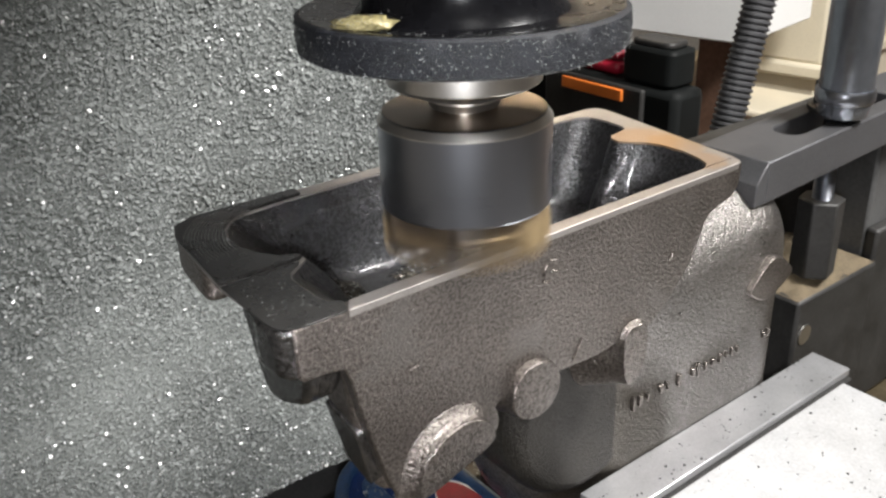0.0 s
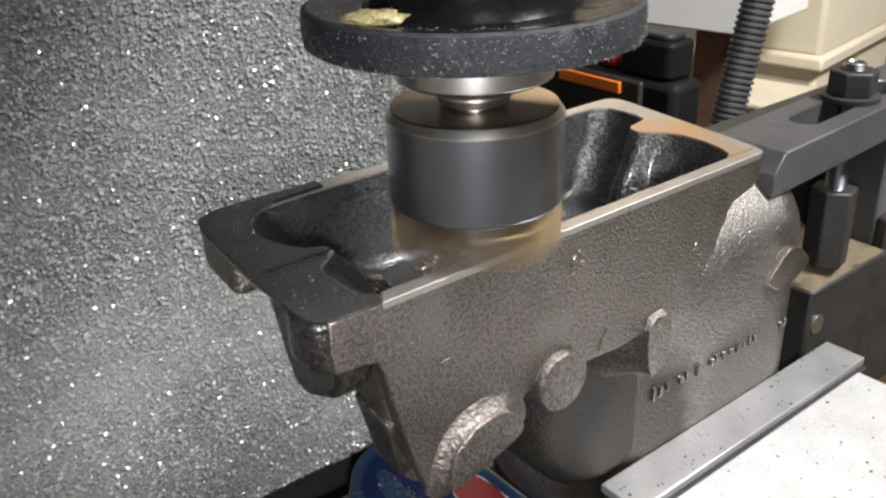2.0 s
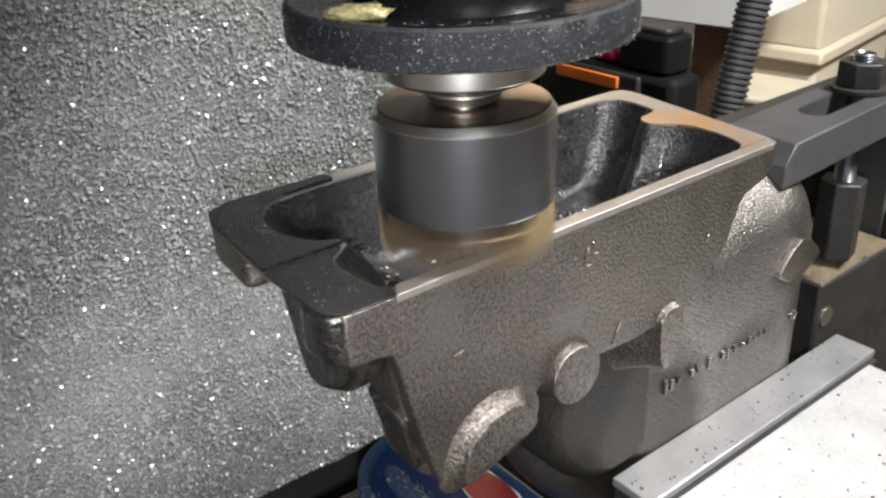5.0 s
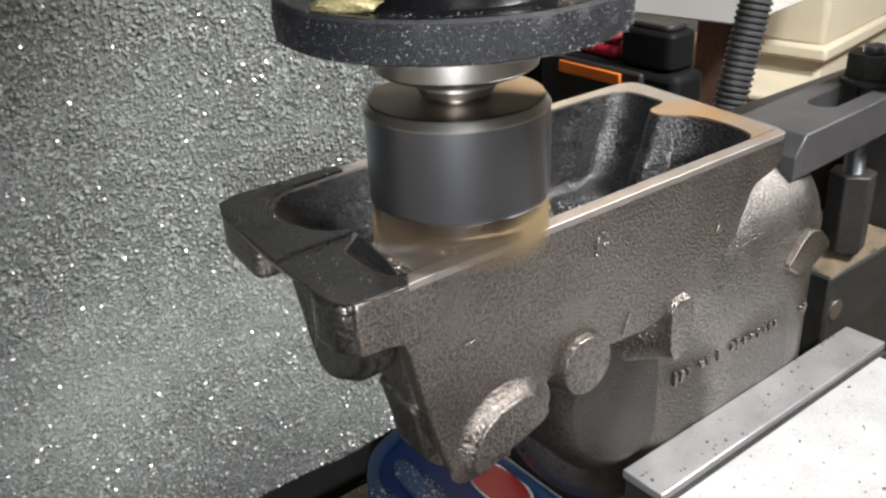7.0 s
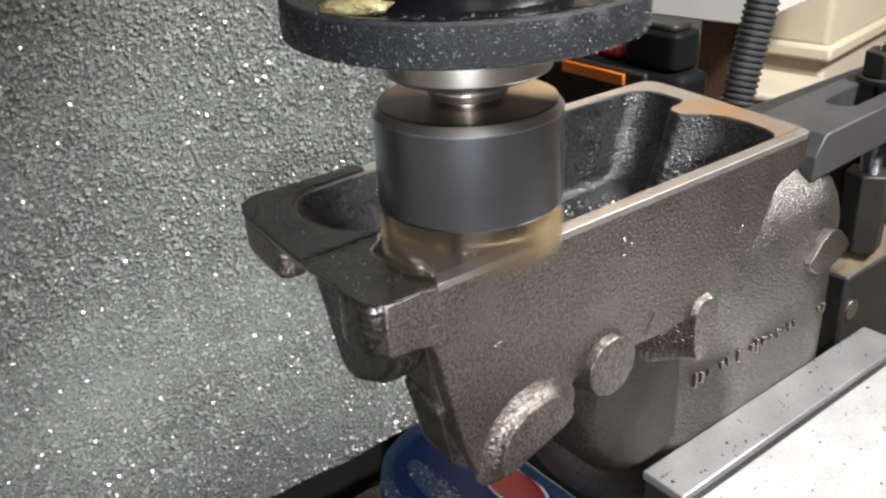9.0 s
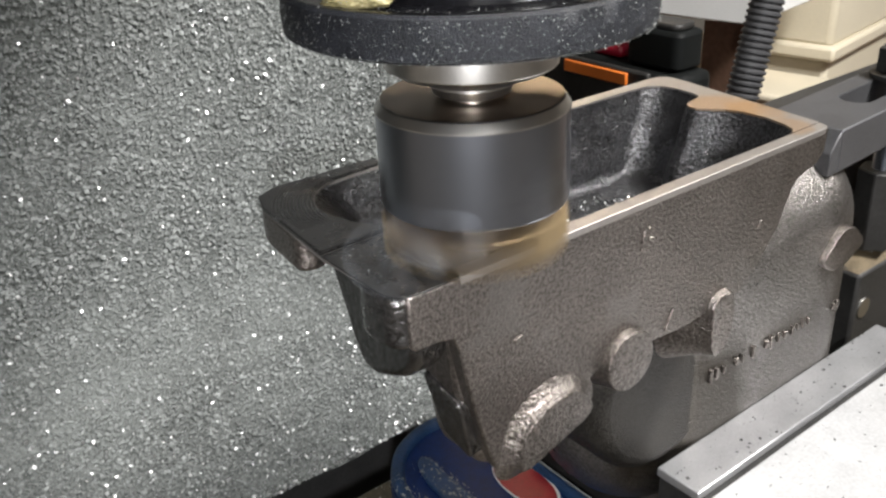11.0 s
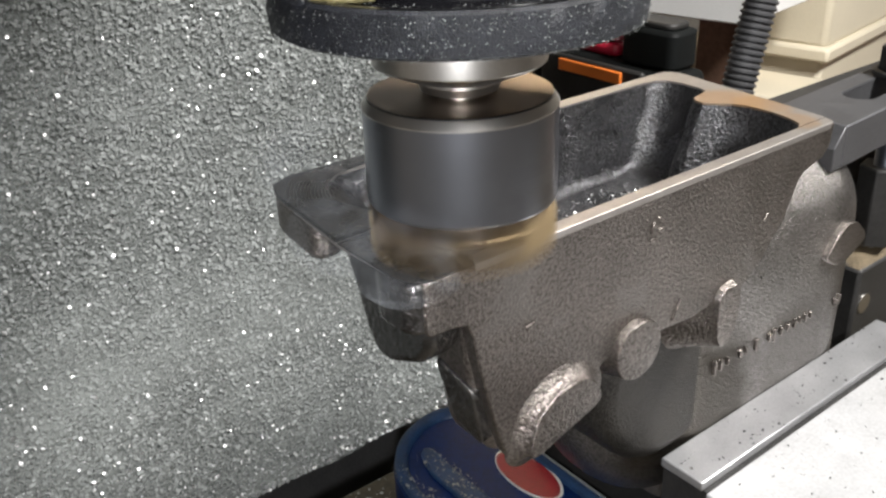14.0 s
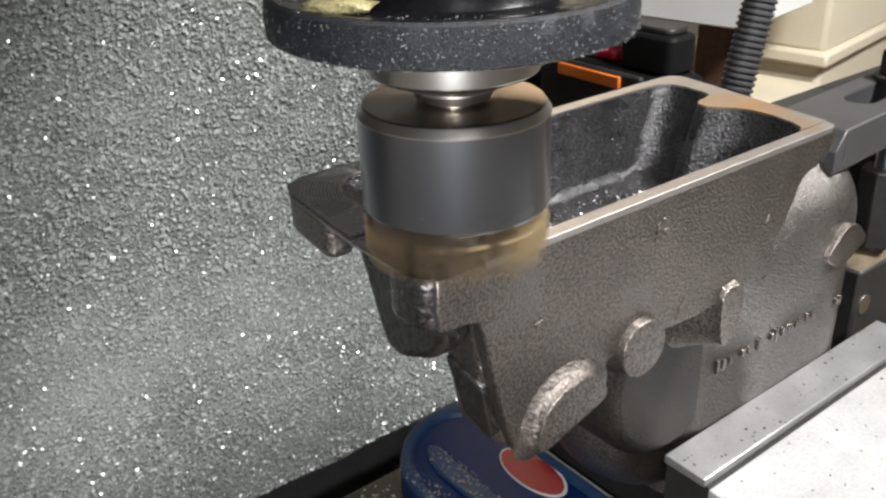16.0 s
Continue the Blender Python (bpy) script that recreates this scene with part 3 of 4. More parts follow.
def casting():
    cs = thing("iron_casting", (0.10, 0.05, -0.25), "rough grey cast-iron housing with a milled rim", "casting")
    MOVING.append(cs)
    # front wall, with its stepped lower outline
    front = [(-0.1005, 0.0)] + [(-0.1005, -0.0215), (-0.0985, -0.0240), (-0.0880, -0.0245), (-0.0800, -0.0262), (-0.0775, -0.0330), (-0.0745, -0.0480),
             (-0.0705, -0.0650), (-0.0650, -0.0860), (-0.0600, -0.1000), (-0.0560, -0.1065), (-0.0500, -0.1085), (-0.0420, -0.1050), (-0.0060, -0.0880),
             (0.0000, -0.0790), (0.0120, -0.0745), (0.0440, -0.0778), (0.0680, -0.0795), (0.0800, -0.0780), (0.0980, -0.0815), (0.1110, -0.0755), (0.1225, -0.0670),
             (0.1400, -0.0470), (0.1490, -0.0270), (0.1530, -0.0230), (0.1620, -0.0205), (0.1700, -0.0185), (0.1755, -0.0130), (0.1770, 0.0)]
    bm = prism(front, "y", -0.0124, -0.0200)
    part("front_wall", bm, IRON, cs, bevel=0.0009)
    # the milled strip on the front wall
    strip = rounded([(-0.0715, -0.0127), (-0.0760, -0.0203), (0.1768, -0.0203), (0.1792, -0.0127)], [0, 0, 0.006, 0])
    part("front_land", prism(strip, "z", -0.003, 0.0005), RIM, cs, "bright freshly milled edge", bevel=0.0003)
    # back and end rails round the opening
    bm = bmesh.new()
    top = [bm.verts.new((x, y, 0.0005)) for x, y in OUTER]
    inn = [bm.verts.new((x, y, 0.0005)) for x, y in HOLE]
    edges = [bm.edges.new((top[k], top[k + 1])) for k in range(len(top) - 1)]
    edges += [bm.edges.new((inn[k], inn[k + 1])) for k in range(len(inn) - 1)]
    edges += [bm.edges.new((top[0], inn[0])), bm.edges.new((top[-1], inn[-1]))]
    bmesh.ops.triangle_fill(bm, edges=edges, use_beauty=True)
    low = {}
    for v in top + inn:
        low[v] = bm.verts.new((v.co.x, v.co.y, -0.0008))
    for loop in (top, inn):
        for a, b in zip(loop, loop[1:]):
            bm.faces.new((a, b, low[b], low[a]))
    part("rim", bm, RIM, cs, "milled flat rim", smooth=20)
    # step left by the earlier pass at the end of the rim
    step = [(-0.1066, 0.0325), (-0.0690, 0.0325), (-0.0665, 0.0340), (-0.0680, 0.0368), (-0.0745, 0.0402), (-0.0797, 0.0480), (-0.0838, 0.0600), (-0.0838, 0.0720),
            (-0.0798, 0.0855), (-0.0735, 0.0942), (-0.0640, 0.0988), (-0.0300, 0.1008), (-0.0300, 0.1086), (-0.0870, 0.1088), (-0.0975, 0.1035), (-0.1022, 0.0900)]
    part("end_land", prism(step, "z", 0.0000, 0.0022), RIM_BLACK, cs, "oily land with curved tool marks, dark reflection painted in", bevel=0.0004)
    step = rounded([(-0.1064, -0.0203), (-0.1068, 0.0312), (-0.0690, 0.0314), (-0.0715, 0.0282), (-0.0778, 0.0240), (-0.0804, 0.0182), (-0.0805, 0.0080), (-0.0807, -0.0020), (-0.0790, -0.0088), (-0.0738, -0.0126), (-0.0764, -0.0203)],
                   [0.0125, 0, 0, 0, 0, 0, 0, 0, 0, 0, 0], 8)
    part("end_pad", prism(step, "z", 0.0000, 0.0009), RIM_BLACK, cs, "smooth oily pad, dark reflection painted in", bevel=0.0002)
    # tool marks: shallow curved ridges on the end land
    for k in range(13):
        r = 0.0345 + 0.0016 * k
        bm = bmesh.new()
        pts = []
        for i in range(30):
            a = radians(105 + 80 * i / 29)
            p = Vector((-0.052 + r * math.cos(a), 0.0600 + r * 1.05 * math.sin(a)))
            if p.y < 0.106 - max(0, -0.085 - p.x) * 1.0 and p.x > -0.1010:
                pts.append(p)
        if len(pts) < 3:
            bm.free()
            continue
        prev = None
        for p in pts:
            n = (p - Vector((-0.052, 0.06))).normalized() * 0.00032
            cur = [bm.verts.new((p.x - n.x, p.y - n.y, 0.0021)), bm.verts.new((p.x, p.y, 0.00255)), bm.verts.new((p.x + n.x, p.y + n.y, 0.0021))]
            if prev:
                bm.faces.new((prev[0], cur[0], cur[1], prev[1]))
                bm.faces.new((prev[1], cur[1], cur[2], prev[2]))
            prev = cur
        part("tool_mark", bm, TOOLED, cs, smooth=60)
    # basin inside: sloping walls that round into an uneven floor, shallower towards the near end
    bm = bmesh.new()
    closed = smooth_loop(HOLE + [(0.0800, -0.0124), (0.0, -0.0124)], 6)
    levels = []
    for k in range(15):
        s = k / 14
        u = max(0.0, s - 0.65) / 0.35
        depth = 0.042 * min(1.0, s / 0.65) + 0.008 * math.sin(u * math.pi / 2)
        inset = 0.72 * min(1.0, s / 0.65) + 0.6 * (1 - math.cos(u * math.pi / 2))
        kx, ky = 1 - 0.245 * inset, 1 - 0.20 * inset
        ring = []
        for x, y in closed:
            p = Vector((0.045 + (x - 0.045) * kx, 0.045 + (y - 0.045) * ky))
            z = -0.0005 - depth * (1 - 0.62 * shallow(p.x))
            p += Vector((noise.noise((p.x * 70, p.y * 70, z * 70)), noise.noise((p.x * 70, p.y * 70, z * 70 + 9)))) * 0.0011 * min(1, s * 4)
            ring.append(bm.verts.new((p.x, p.y, z + 0.0008 * noise.noise((x * 90, y * 90, 4)) * min(1, s * 2))))
        levels.append(ring)
    for a, b in zip(levels, levels[1:]):
        for k in range(len(a)):
            bm.faces.new((a[k], a[(k + 1) % len(a)], b[(k + 1) % len(a)], b[k]))
    bmesh.ops.triangle_fill(bm, edges=[bm.edges.get((levels[-1][k], levels[-1][(k + 1) % len(levels[-1])])) for k in range(len(levels[-1]))], use_beauty=True)
    part("basin", bm, IRON_DARK, cs, "dark oily rough cast basin", smooth=70)

    def spot(r):
        x, y = r.uniform(-0.045, 0.125), r.uniform(0.006, 0.080)
        return Vector((x, y, 0.0006 - 0.0505 * (1 - 0.62 * shallow(x)))), Vector((0, 0, 1))

    def left(r):
        x, y = r.uniform(-0.050, 0.02), r.uniform(0.004, 0.080)
        return Vector((x, y, 0.0004 - 0.0505 * (1 - 0.62 * shallow(x)))), Vector((0, 0, 1))
    flake_object("wet_swarf", 9000, left, 0.0008, 22, SWARF, "dark oily swarf in the basin", "swarf", parent=cs)
    flake_object("basin_chips", 2600, spot, 0.0005, 21, CHIP, "loose bright chips in the basin", "chips", parent=cs)

    def pad(r):
        return Vector((r.uniform(-0.103, -0.083), r.uniform(-0.012, 0.030), 0.0011)), Vector((0, 0, 1))
    flake_object("pad_specks", 110, pad, 0.00035, 29, DULL_CHIP, "pale specks on the oily pad", "chips", parent=cs)

    def land(r):
        a, q = r.uniform(1.7, 3.3), r.uniform(0.033, 0.055)
        return Vector((max(-0.103, -0.052 + q * math.cos(a)), min(0.104, 0.060 + q * math.sin(a)), 0.0024)), Vector((0, 0, 1))
    flake_object("land_specks", 260, land, 0.00035, 30, DULL_CHIP, "pale specks on the tool-marked land", "chips", parent=cs)
    # outer walls under the back and end rails
    bm = prism(rounded([(-0.1040, 0.0560), (-0.0990, 0.1075), (0.1920, 0.1070), (0.1945, 0.0990), (0.1785, -0.0095), (0.1730, -0.0095), (0.1800, 0.0990), (0.1700, 0.1030), (-0.0800, 0.1030), (-0.0880, 0.0960), (-0.0880, 0.0560)], [0.008, 0.016, 0.01, 0.01, 0, 0, 0.01, 0.01, 0.01, 0.01, 0.008]), "z", -0.0195, -0.0004)
    part("back_wall", bm, IRON, cs, bevel=0.003)
    # rounded ear at the front end
    bm = prism(rounded([(-0.1062, -0.0194), (-0.1068, 0.0060), (-0.0960, 0.0120), (-0.0860, 0.0060), (-0.0830, -0.0193)], [0.0125, 0.008, 0.006, 0.004, 0], 8), "z", -0.0235, -0.0004)
    part("end_ear", bm, IRON_WET, cs, bevel=0.003, segments=3)
    # end wall hanging below the rim
    bm = prism(rounded([(-0.010, -0.001), (0.056, -0.001), (0.044, -0.026), (0.036, -0.046), (0.030, -0.056), (0.020, -0.0575), (-0.004, -0.0470), (-0.012, -0.036)], [0, 0.01, 0.01, 0.006, 0.005, 0.006, 0.006, 0.006], 6), "x", -0.0935, -0.0760)
    part("end_wall", bm, IRON_WET, cs, "smooth oil-wet cast end wall", bevel=0.004, segments=3)
    # leg under the front wall, its inner side recessed and worn below
    bm = prism(rounded([(-0.0775, -0.0225), (-0.0752, -0.0480), (-0.0720, -0.0690), (-0.0675, -0.0940), (-0.0620, -0.1025), (-0.0530, -0.1062), (-0.0330, -0.0960), (-0.0250, -0.0200)], 0.006), "y", 0.0130, -0.0135)
    part("leg", bm, IRON, cs, bevel=0.004, segments=3)
    bm = prism(rounded([(-0.0130, -0.0225), (-0.0125, -0.0520), (-0.0120, -0.0600), (0.0060, -0.0520), (0.0090, -0.0225)], 0.004), "x", -0.0770, -0.0700)
    bmesh.ops.rotate(bm, cent=(-0.0775, 0, -0.0225), matrix=Matrix.Rotation(radians(-6.5), 3, "Y"), verts=bm.verts)
    # dark slab that paints the recess's shade onto the leg
    part("leg_recess", bm, IRON_SHADED, cs, "recess on the leg with its shade painted dark", bevel=0.0015)
    bm = prism(rounded([(-0.0145, -0.0640), (-0.0140, -0.0960), (0.0040, -0.0900), (0.0100, -0.0560)], 0.004), "x", -0.0738, -0.0640)
    bmesh.ops.rotate(bm, cent=(-0.0720, 0, -0.0690), matrix=Matrix.Rotation(radians(-11), 3, "Y"), verts=bm.verts)
    part("leg_pad", bm, IRON_WET, cs, "bright worn pad on the leg", bevel=0.0025, segments=3)
    # bosses on the front wall
    half = rounded([(-0.0521, -0.1040), (-0.0496, -0.0870), (-0.0401, -0.0770), (-0.0266, -0.0734), (-0.0136, -0.0760), (-0.0058, -0.0885), (-0.0101, -0.0935), (-0.0456, -0.1045)], [0.005, 0.012, 0.012, 0.012, 0.010, 0.006, 0.004, 0.004], 8)
    part("half_round_boss", boss(half, -0.0190, -0.0277, 0.0085, 0.0012, 2.2), IRON, cs, smooth=50)
    part("round_boss", boss(circle(0.0219, -0.0787, 0.0157, 48), 0.0060, -0.0245, 0.0090, 0.0010, 1.6), IRON, cs, smooth=50)
    rib = rounded([(0.0853, -0.0960), (0.0850, -0.0745), (0.0900, -0.0695), (0.0990, -0.0685), (0.1035, -0.0760), (0.1030, -0.0950), (0.0965, -0.1055), (0.0890, -0.1065)], [0.004, 0.004, 0.003, 0.003, 0.004, 0.006, 0.005, 0.005], 5)
    part("rib_boss", boss(rib, 0.0040, -0.0238, 0.0135, 0.0012, 1.25), IRON, cs, smooth=50)
    # gear housing below: letter-bearing face with a rounded shoulder
    bm = bmesh.new()
    x0, x1, y0, y1, z0, z1, rad = 0.0660, 0.3120, 0.0030, 0.1260, -0.2600, -0.0400, 0.058
    bmesh.ops.create_cube(bm, size=1.0)
    bmesh.ops.subdivide_edges(bm, edges=bm.edges, cuts=30, use_grid_fill=True)
    for v in bm.verts:
        p = Vector((x0 + (v.co.x + 0.5) * (x1 - x0), y0 + (v.co.y + 0.5) * (y1 - y0), z0 + (v.co.z + 0.5) * (z1 - z0)))
        c = Vector((min(max(p.x, x0 + rad), x1 - rad), min(max(p.y, y0 + rad), y1 - rad), min(max(p.z, z0 + rad), z1 - rad)))
        d = p - c
        v.co = c + d.normalized() * rad if d.length > 1e-6 else p
        v.co.x = min(v.co.x, 0.2725 + 0.040 * min(1.0, max(0.0, (v.co.z + 0.130) / 0.022)))
        if v.co.x < 0.178:      # stays below the basin
            v.co.z = min(v.co.z, -0.062 + 0.020 * max(0.0, (v.co.x - 0.160) / 0.018))
    part("shoulder", bm, IRON_SHOULDER, cs, "rounded cast shoulder", smooth=80)
    side = [(0.2725, 0.0065), (0.2725, 0.1040), (0.1050, 0.1040), (0.1050, 0.0500)] + [(0.127 - 0.022 * math.cos(radians(a)), 0.0285 - 0.022 * math.sin(radians(a))) for a in range(10, 91, 10)]
    part("gear_housing", prism(side, "z", -0.2500, -0.1150), IRON, cs, bevel=0.002)
    part("drum", prism(circle(0.0930, -0.1350, 0.0610, 56), "y", 0.0950, 0.0042), IRON_SHADED, cs, "round drum with oil and shade painted dark", bevel=0.010, segments=4)
    # pad on the housing shoulder
    end = rounded([(0.2310, -0.1085), (0.2420, -0.0960), (0.2520, -0.0890), (0.2640, -0.0920), (0.2770, -0.1040), (0.2770, -0.1090), (0.2570, -0.1190), (0.2430, -0.1185)], [0.003, 0.006, 0.006, 0.006, 0.004, 0.004, 0.008, 0.008], 5)
    part("end_boss", boss(end, 0.0300, -0.0015, 0.0035, 0.0010, 3.0), IRON, cs, smooth=50)
    # worn raised lettering, unreadable: short bars in a row
    rng = random.Random(11)
    x = 0.1250
    while x < 0.2690:
        w = rng.uniform(0.0014, 0.0040)
        if rng.random() < 0.72:
            h = rng.uniform(0.0045, 0.0105)
            zc = -0.1478 - (x - 0.118) * 0.02
            bm = box(x, x + w, 0.0006, 0.0070, zc - h / 2, zc + h / 2)
            bmesh.ops.rotate(bm, cent=(x, 0.005, zc), matrix=Matrix.Rotation(rng.uniform(-0.25, 0.25), 3, "Y"), verts=bm.verts)
            part("raised_mark", bm, IRON, cs, bevel=0.0008, segments=3)
        x += w + rng.uniform(0.0012, 0.0052)
    for x, z, w, h, a in ((0.0330, -0.0130, 0.0050, 0.0022, 0.5), (0.0290, -0.0170, 0.0022, 0.0060, 0.3), (0.0340, -0.0190, 0.0045, 0.0020, 0.3), (0.0285, -0.0230, 0.0050, 0.0018, 0.4),
                          (0.1210, -0.0390, 0.0016, 0.0050, 0.5), (0.0525, -0.0690, 0.0010, 0.0120, 0.5), (-0.0490, -0.0400, 0.0050, 0.0022, -0.3)):
        bm = box(x, x + w, -0.0211, -0.0195, z - h / 2, z + h / 2)
        bmesh.ops.rotate(bm, cent=(x, -0.02, z), matrix=Matrix.Rotation(a, 3, "Y"), verts=bm.verts)
        part("raised_mark", bm, IRON, cs, bevel=0.0006)
    return cs


# ---- table, vise and clamp ----
def hexagon(cx, cy, r, turn=0.0):
    return [(cx + r * math.cos(radians(60 * k + turn)), cy + r * math.sin(radians(60 * k + turn))) for k in range(6)]


def table():
    tb = thing("machine_table", (0.2, -0.05, -0.42), "oily brown cast-iron milling table", "machine table")
    part("top", box(-0.5, 0.95, -0.5, 0.235, -0.400, -0.335), BROWN, tb, bevel=0.003)
    for y in (-0.30, -0.12, 0.06, 0.182):
        part("slot_strip", box(-0.5, 0.95, y, y + 0.052, -0.3352, -0.3300), BROWN, tb, bevel=0.0015)
    part("base", box(-0.2, 0.6, -0.45, 0.20, -1.02, -0.400), GREYM, tb, bevel=0.006)
    MOVING.append(tb)

    def spot(r):
        return Vector((r.uniform(-0.2, 0.3), r.uniform(0.05, 0.233), -0.3295)), Vector((0, 0, 1))
    flake_object("table_chips", 2500, spot, 0.0012, 33, CHIP, "iron chips on the table", "chips", parent=tb)

    vs = thing("machine_vise", (0.2, -0.1, -0.33), "bright ground steel machine vise jaw block", "vise")
    part("jaw_top", box(0.0830, 0.3160, -0.2600, -0.0305, -0.2050, -0.1985), ALU, vs, bevel=0.0010)
    # below the bright plates the steel is coloured black to include its side shade
    part("jaw_block", box(0.0845, 0.3145, -0.2600, -0.0312, -0.3300, -0.2052), BLACK, vs, "dark steel jaw body with its side shade painted in", bevel=0.0012)
    part("jaw_plate", box(0.0840, 0.3300, -0.0270, 0.0030, -0.2000, -0.1940), PLATE, vs, "brushed steel jaw plate", bevel=0.0008)
    part("jaw_packing", box(0.0860, 0.3280, -0.0310, 0.0020, -0.3300, -0.2002), BLACK, vs, "dark steel under the jaw plate, shade painted in")
    part("fixed_jaw", box(0.1600, 0.3300, 0.1010, 0.1700, -0.3300, -0.2060), GREYM, vs, bevel=0.002)
    part("bed", box(0.1400, 0.3500, -0.2600, 0.1700, -0.3299, -0.2600), BLACK, vs, bevel=0.003)
    MOVING.append(vs)

    def spot2(r):
        if r.random() < 0.4:
            return Vector((r.uniform(0.085, 0.325), r.uniform(-0.026, 0.002), -0.1938)), Vector((0, 0, 1))
        return Vector((r.uniform(0.085, 0.315), r.uniform(-0.16, -0.032), -0.1983)), Vector((0, 0, 1))
    flake_object("jaw_chips", 420, spot2, 0.0007, 17, BLACK, "dark chips on the jaw", "chips", parent=vs)

    # strap clamp on the housing
    cl = thing("strap_clamp", (0.36, 0.042, -0.06), "black oxide steel strap clamp with a long slot", "clamp")
    MOVING.append(cl)
    arc1 = circle(0.3290, 0.0420, 0.0115, 14, 90, 270)
    arc2 = circle(0.4500, 0.0420, 0.0115, 14, -90, 90)
    inner = arc1 + arc2
    outer = [(0.2580, 0.0150), (0.5300, 0.0150), (0.5300, 0.0690), (0.2580, 0.0690)]
    bm = bmesh.new()
    for z in (-0.0300, -0.0590):
        ov = [bm.verts.new((x, y, z)) for x, y in outer]
        iv = [bm.verts.new((x, y, z)) for x, y in inner]
        ed = [bm.edges.new((ov[k], ov[(k + 1) % 4])) for k in range(4)] + [bm.edges.new((iv[k], iv[(k + 1) % len(iv)])) for k in range(len(iv))]
        bmesh.ops.triangle_fill(bm, edges=ed, use_beauty=True)
        if z == -0.0300:
            o1, i1 = ov, iv
    for a, b in ((o1, ov), (i1, iv)):
        for k in range(len(a)):
            bm.faces.new((a[k], a[(k + 1) % len(a)], b[(k + 1) % len(a)], b[k]))
    bmesh.ops.rotate(bm, cent=(0.26, 0.042, -0.03), matrix=Matrix.Rotation(radians(3), 3, "Z"), verts=bm.verts)
    part("bar", bm, CLAMP, cl, bevel=0.0012)
    bm = prism([(0.2585, -0.0304), (0.2585, -0.0588), (0.2470, -0.0588), (0.2470, -0.0430)], "y", 0.0155, 0.0685)
    bmesh.ops.rotate(bm, cent=(0.26, 0.042, -0.03), matrix=Matrix.Rotation(radians(3), 3, "Z"), verts=bm.verts)
    part("tip", bm, CLAMP, cl, "darker bevelled clamp tip", bevel=0.0008)

    st = thing("clamp_stud", (0.400, 0.052, -0.33), "black steel clamp stud with hex nuts", "stud")
    MOVING.append(st)
    prof, z = [(0.0068, -0.33)], -0.32
    while z < 0.0:
        prof += [(0.0068, z), (0.0080, z + 0.0009), (0.0068, z + 0.0018)]
        z += 0.002
    part("thread", lathe(prof[:-3] + [(0.0062, -0.0030)], (0.3950, 0.0500), 24), STEEL_DARK, st, smooth=25)
    part("washer", lathe([(0.0205, -0.0298), (0.0212, -0.0290), (0.0212, -0.0262), (0.0190, -0.0255)], (0.3950, 0.0500), 40), BLACK, st)
    part("top_nut", prism(hexagon(0.3950, 0.0500, 0.0178, 12), "z", -0.0256, -0.0075), BLACK, st, "black hex nut on a washer", bevel=0.0012)
    part("under_nut", prism(hexagon(0.3950, 0.0500, 0.0180, 12), "z", -0.1660, -0.1010), BLACK, st, bevel=0.0015)

    hb = thing("heel_block", (0.40, 0.07, -0.33), "dark steel heel block topped with tan dust", "block")
    MOVING.append(hb)
    part("block", box(0.3560, 0.4700, 0.0330, 0.1200, -0.3300, -0.1750), BLACK, hb, bevel=0.003)
    bm = bmesh.new()
    bmesh.ops.create_grid(bm, x_segments=24, y_segments=18, size=0.5)
    for v in bm.verts:
        e = min(0.5 - abs(v.co.x), 0.5 - abs(v.co.y))
        v.co = Vector((0.4130 + v.co.x * 0.111, 0.0765 + v.co.y * 0.083, -0.1752 + (0.008 + 0.012 * noise.noise((v.co.x * 5, v.co.y * 5, 0))) * min(1, e * 5)))
    part("dust", bm, DUST, hb, "tan dust heap", smooth=80)
    bm = lathe([(0.0060, -0.003), (0.0085, -0.003), (0.0085, 0.001), (0.0060, 0.001)], (0, 0), 28)
    bmesh.ops.transform(bm, matrix=Matrix.Translation((0.3690, 0.0330, -0.2080)) @ Matrix.Rotation(radians(90), 4, "X"), verts=bm.verts)
    part("hole_ring", bm, STEEL, hb, "bright bored hole edge")
    mb = thing("angle_plate", (0.56, 0.10, -0.33), "dark grey machined angle plate", "angle plate")
    MOVING.append(mb)
    part("upright", box(0.4760, 0.7000, 0.0500, 0.0900, -0.3300, -0.0640), GREYM, mb, bevel=0.003)
    part("back_plate", box(0.3000, 0.7000, 0.1250, 0.1450, -0.3300, -0.0640), BLACK, mb, "black plate behind the stud", bevel=0.002)
    part("ledge", box(0.4740, 0.7000, 0.0380, 0.0502, -0.3300, -0.1500), BLACK, mb, bevel=0.003)

    # blue tray under the casting
    bl = thing("blue_tray", (0.07, 0.14, -0.33), "scuffed blue plastic tray with a red and white print", "tray")
    MOVING.append(bl)
    shape = rounded([(0.0120, 0.0300), (0.0120, 0.1700), (0.0200, 0.2030), (0.0420, 0.2300), (0.0780, 0.2440), (0.1060, 0.2400), (0.1215, 0.2150), (0.1215, 0.0300)], [0.01, 0.03, 0.02, 0.02, 0.02, 0.02, 0.02, 0.01], 6)
    part("tray_body", prism(shape, "z", -0.3300, -0.3010), BLUE, bl, bevel=0.004, segments=3)
    cx, cy = 0.067, 0.10      # middle of the tray
    bm = bmesh.new()
    loops = [[bm.verts.new((x + (cx - x) * f, y + (cy - y) * f * 0.5 * (y > cy), z)) for x, y in shape] for f, z in ((0.01, -0.3015), (0.02, -0.2975), (0.05, -0.2960), (0.13, -0.2965), (0.17, -0.2990), (0.18, -0.3015))]
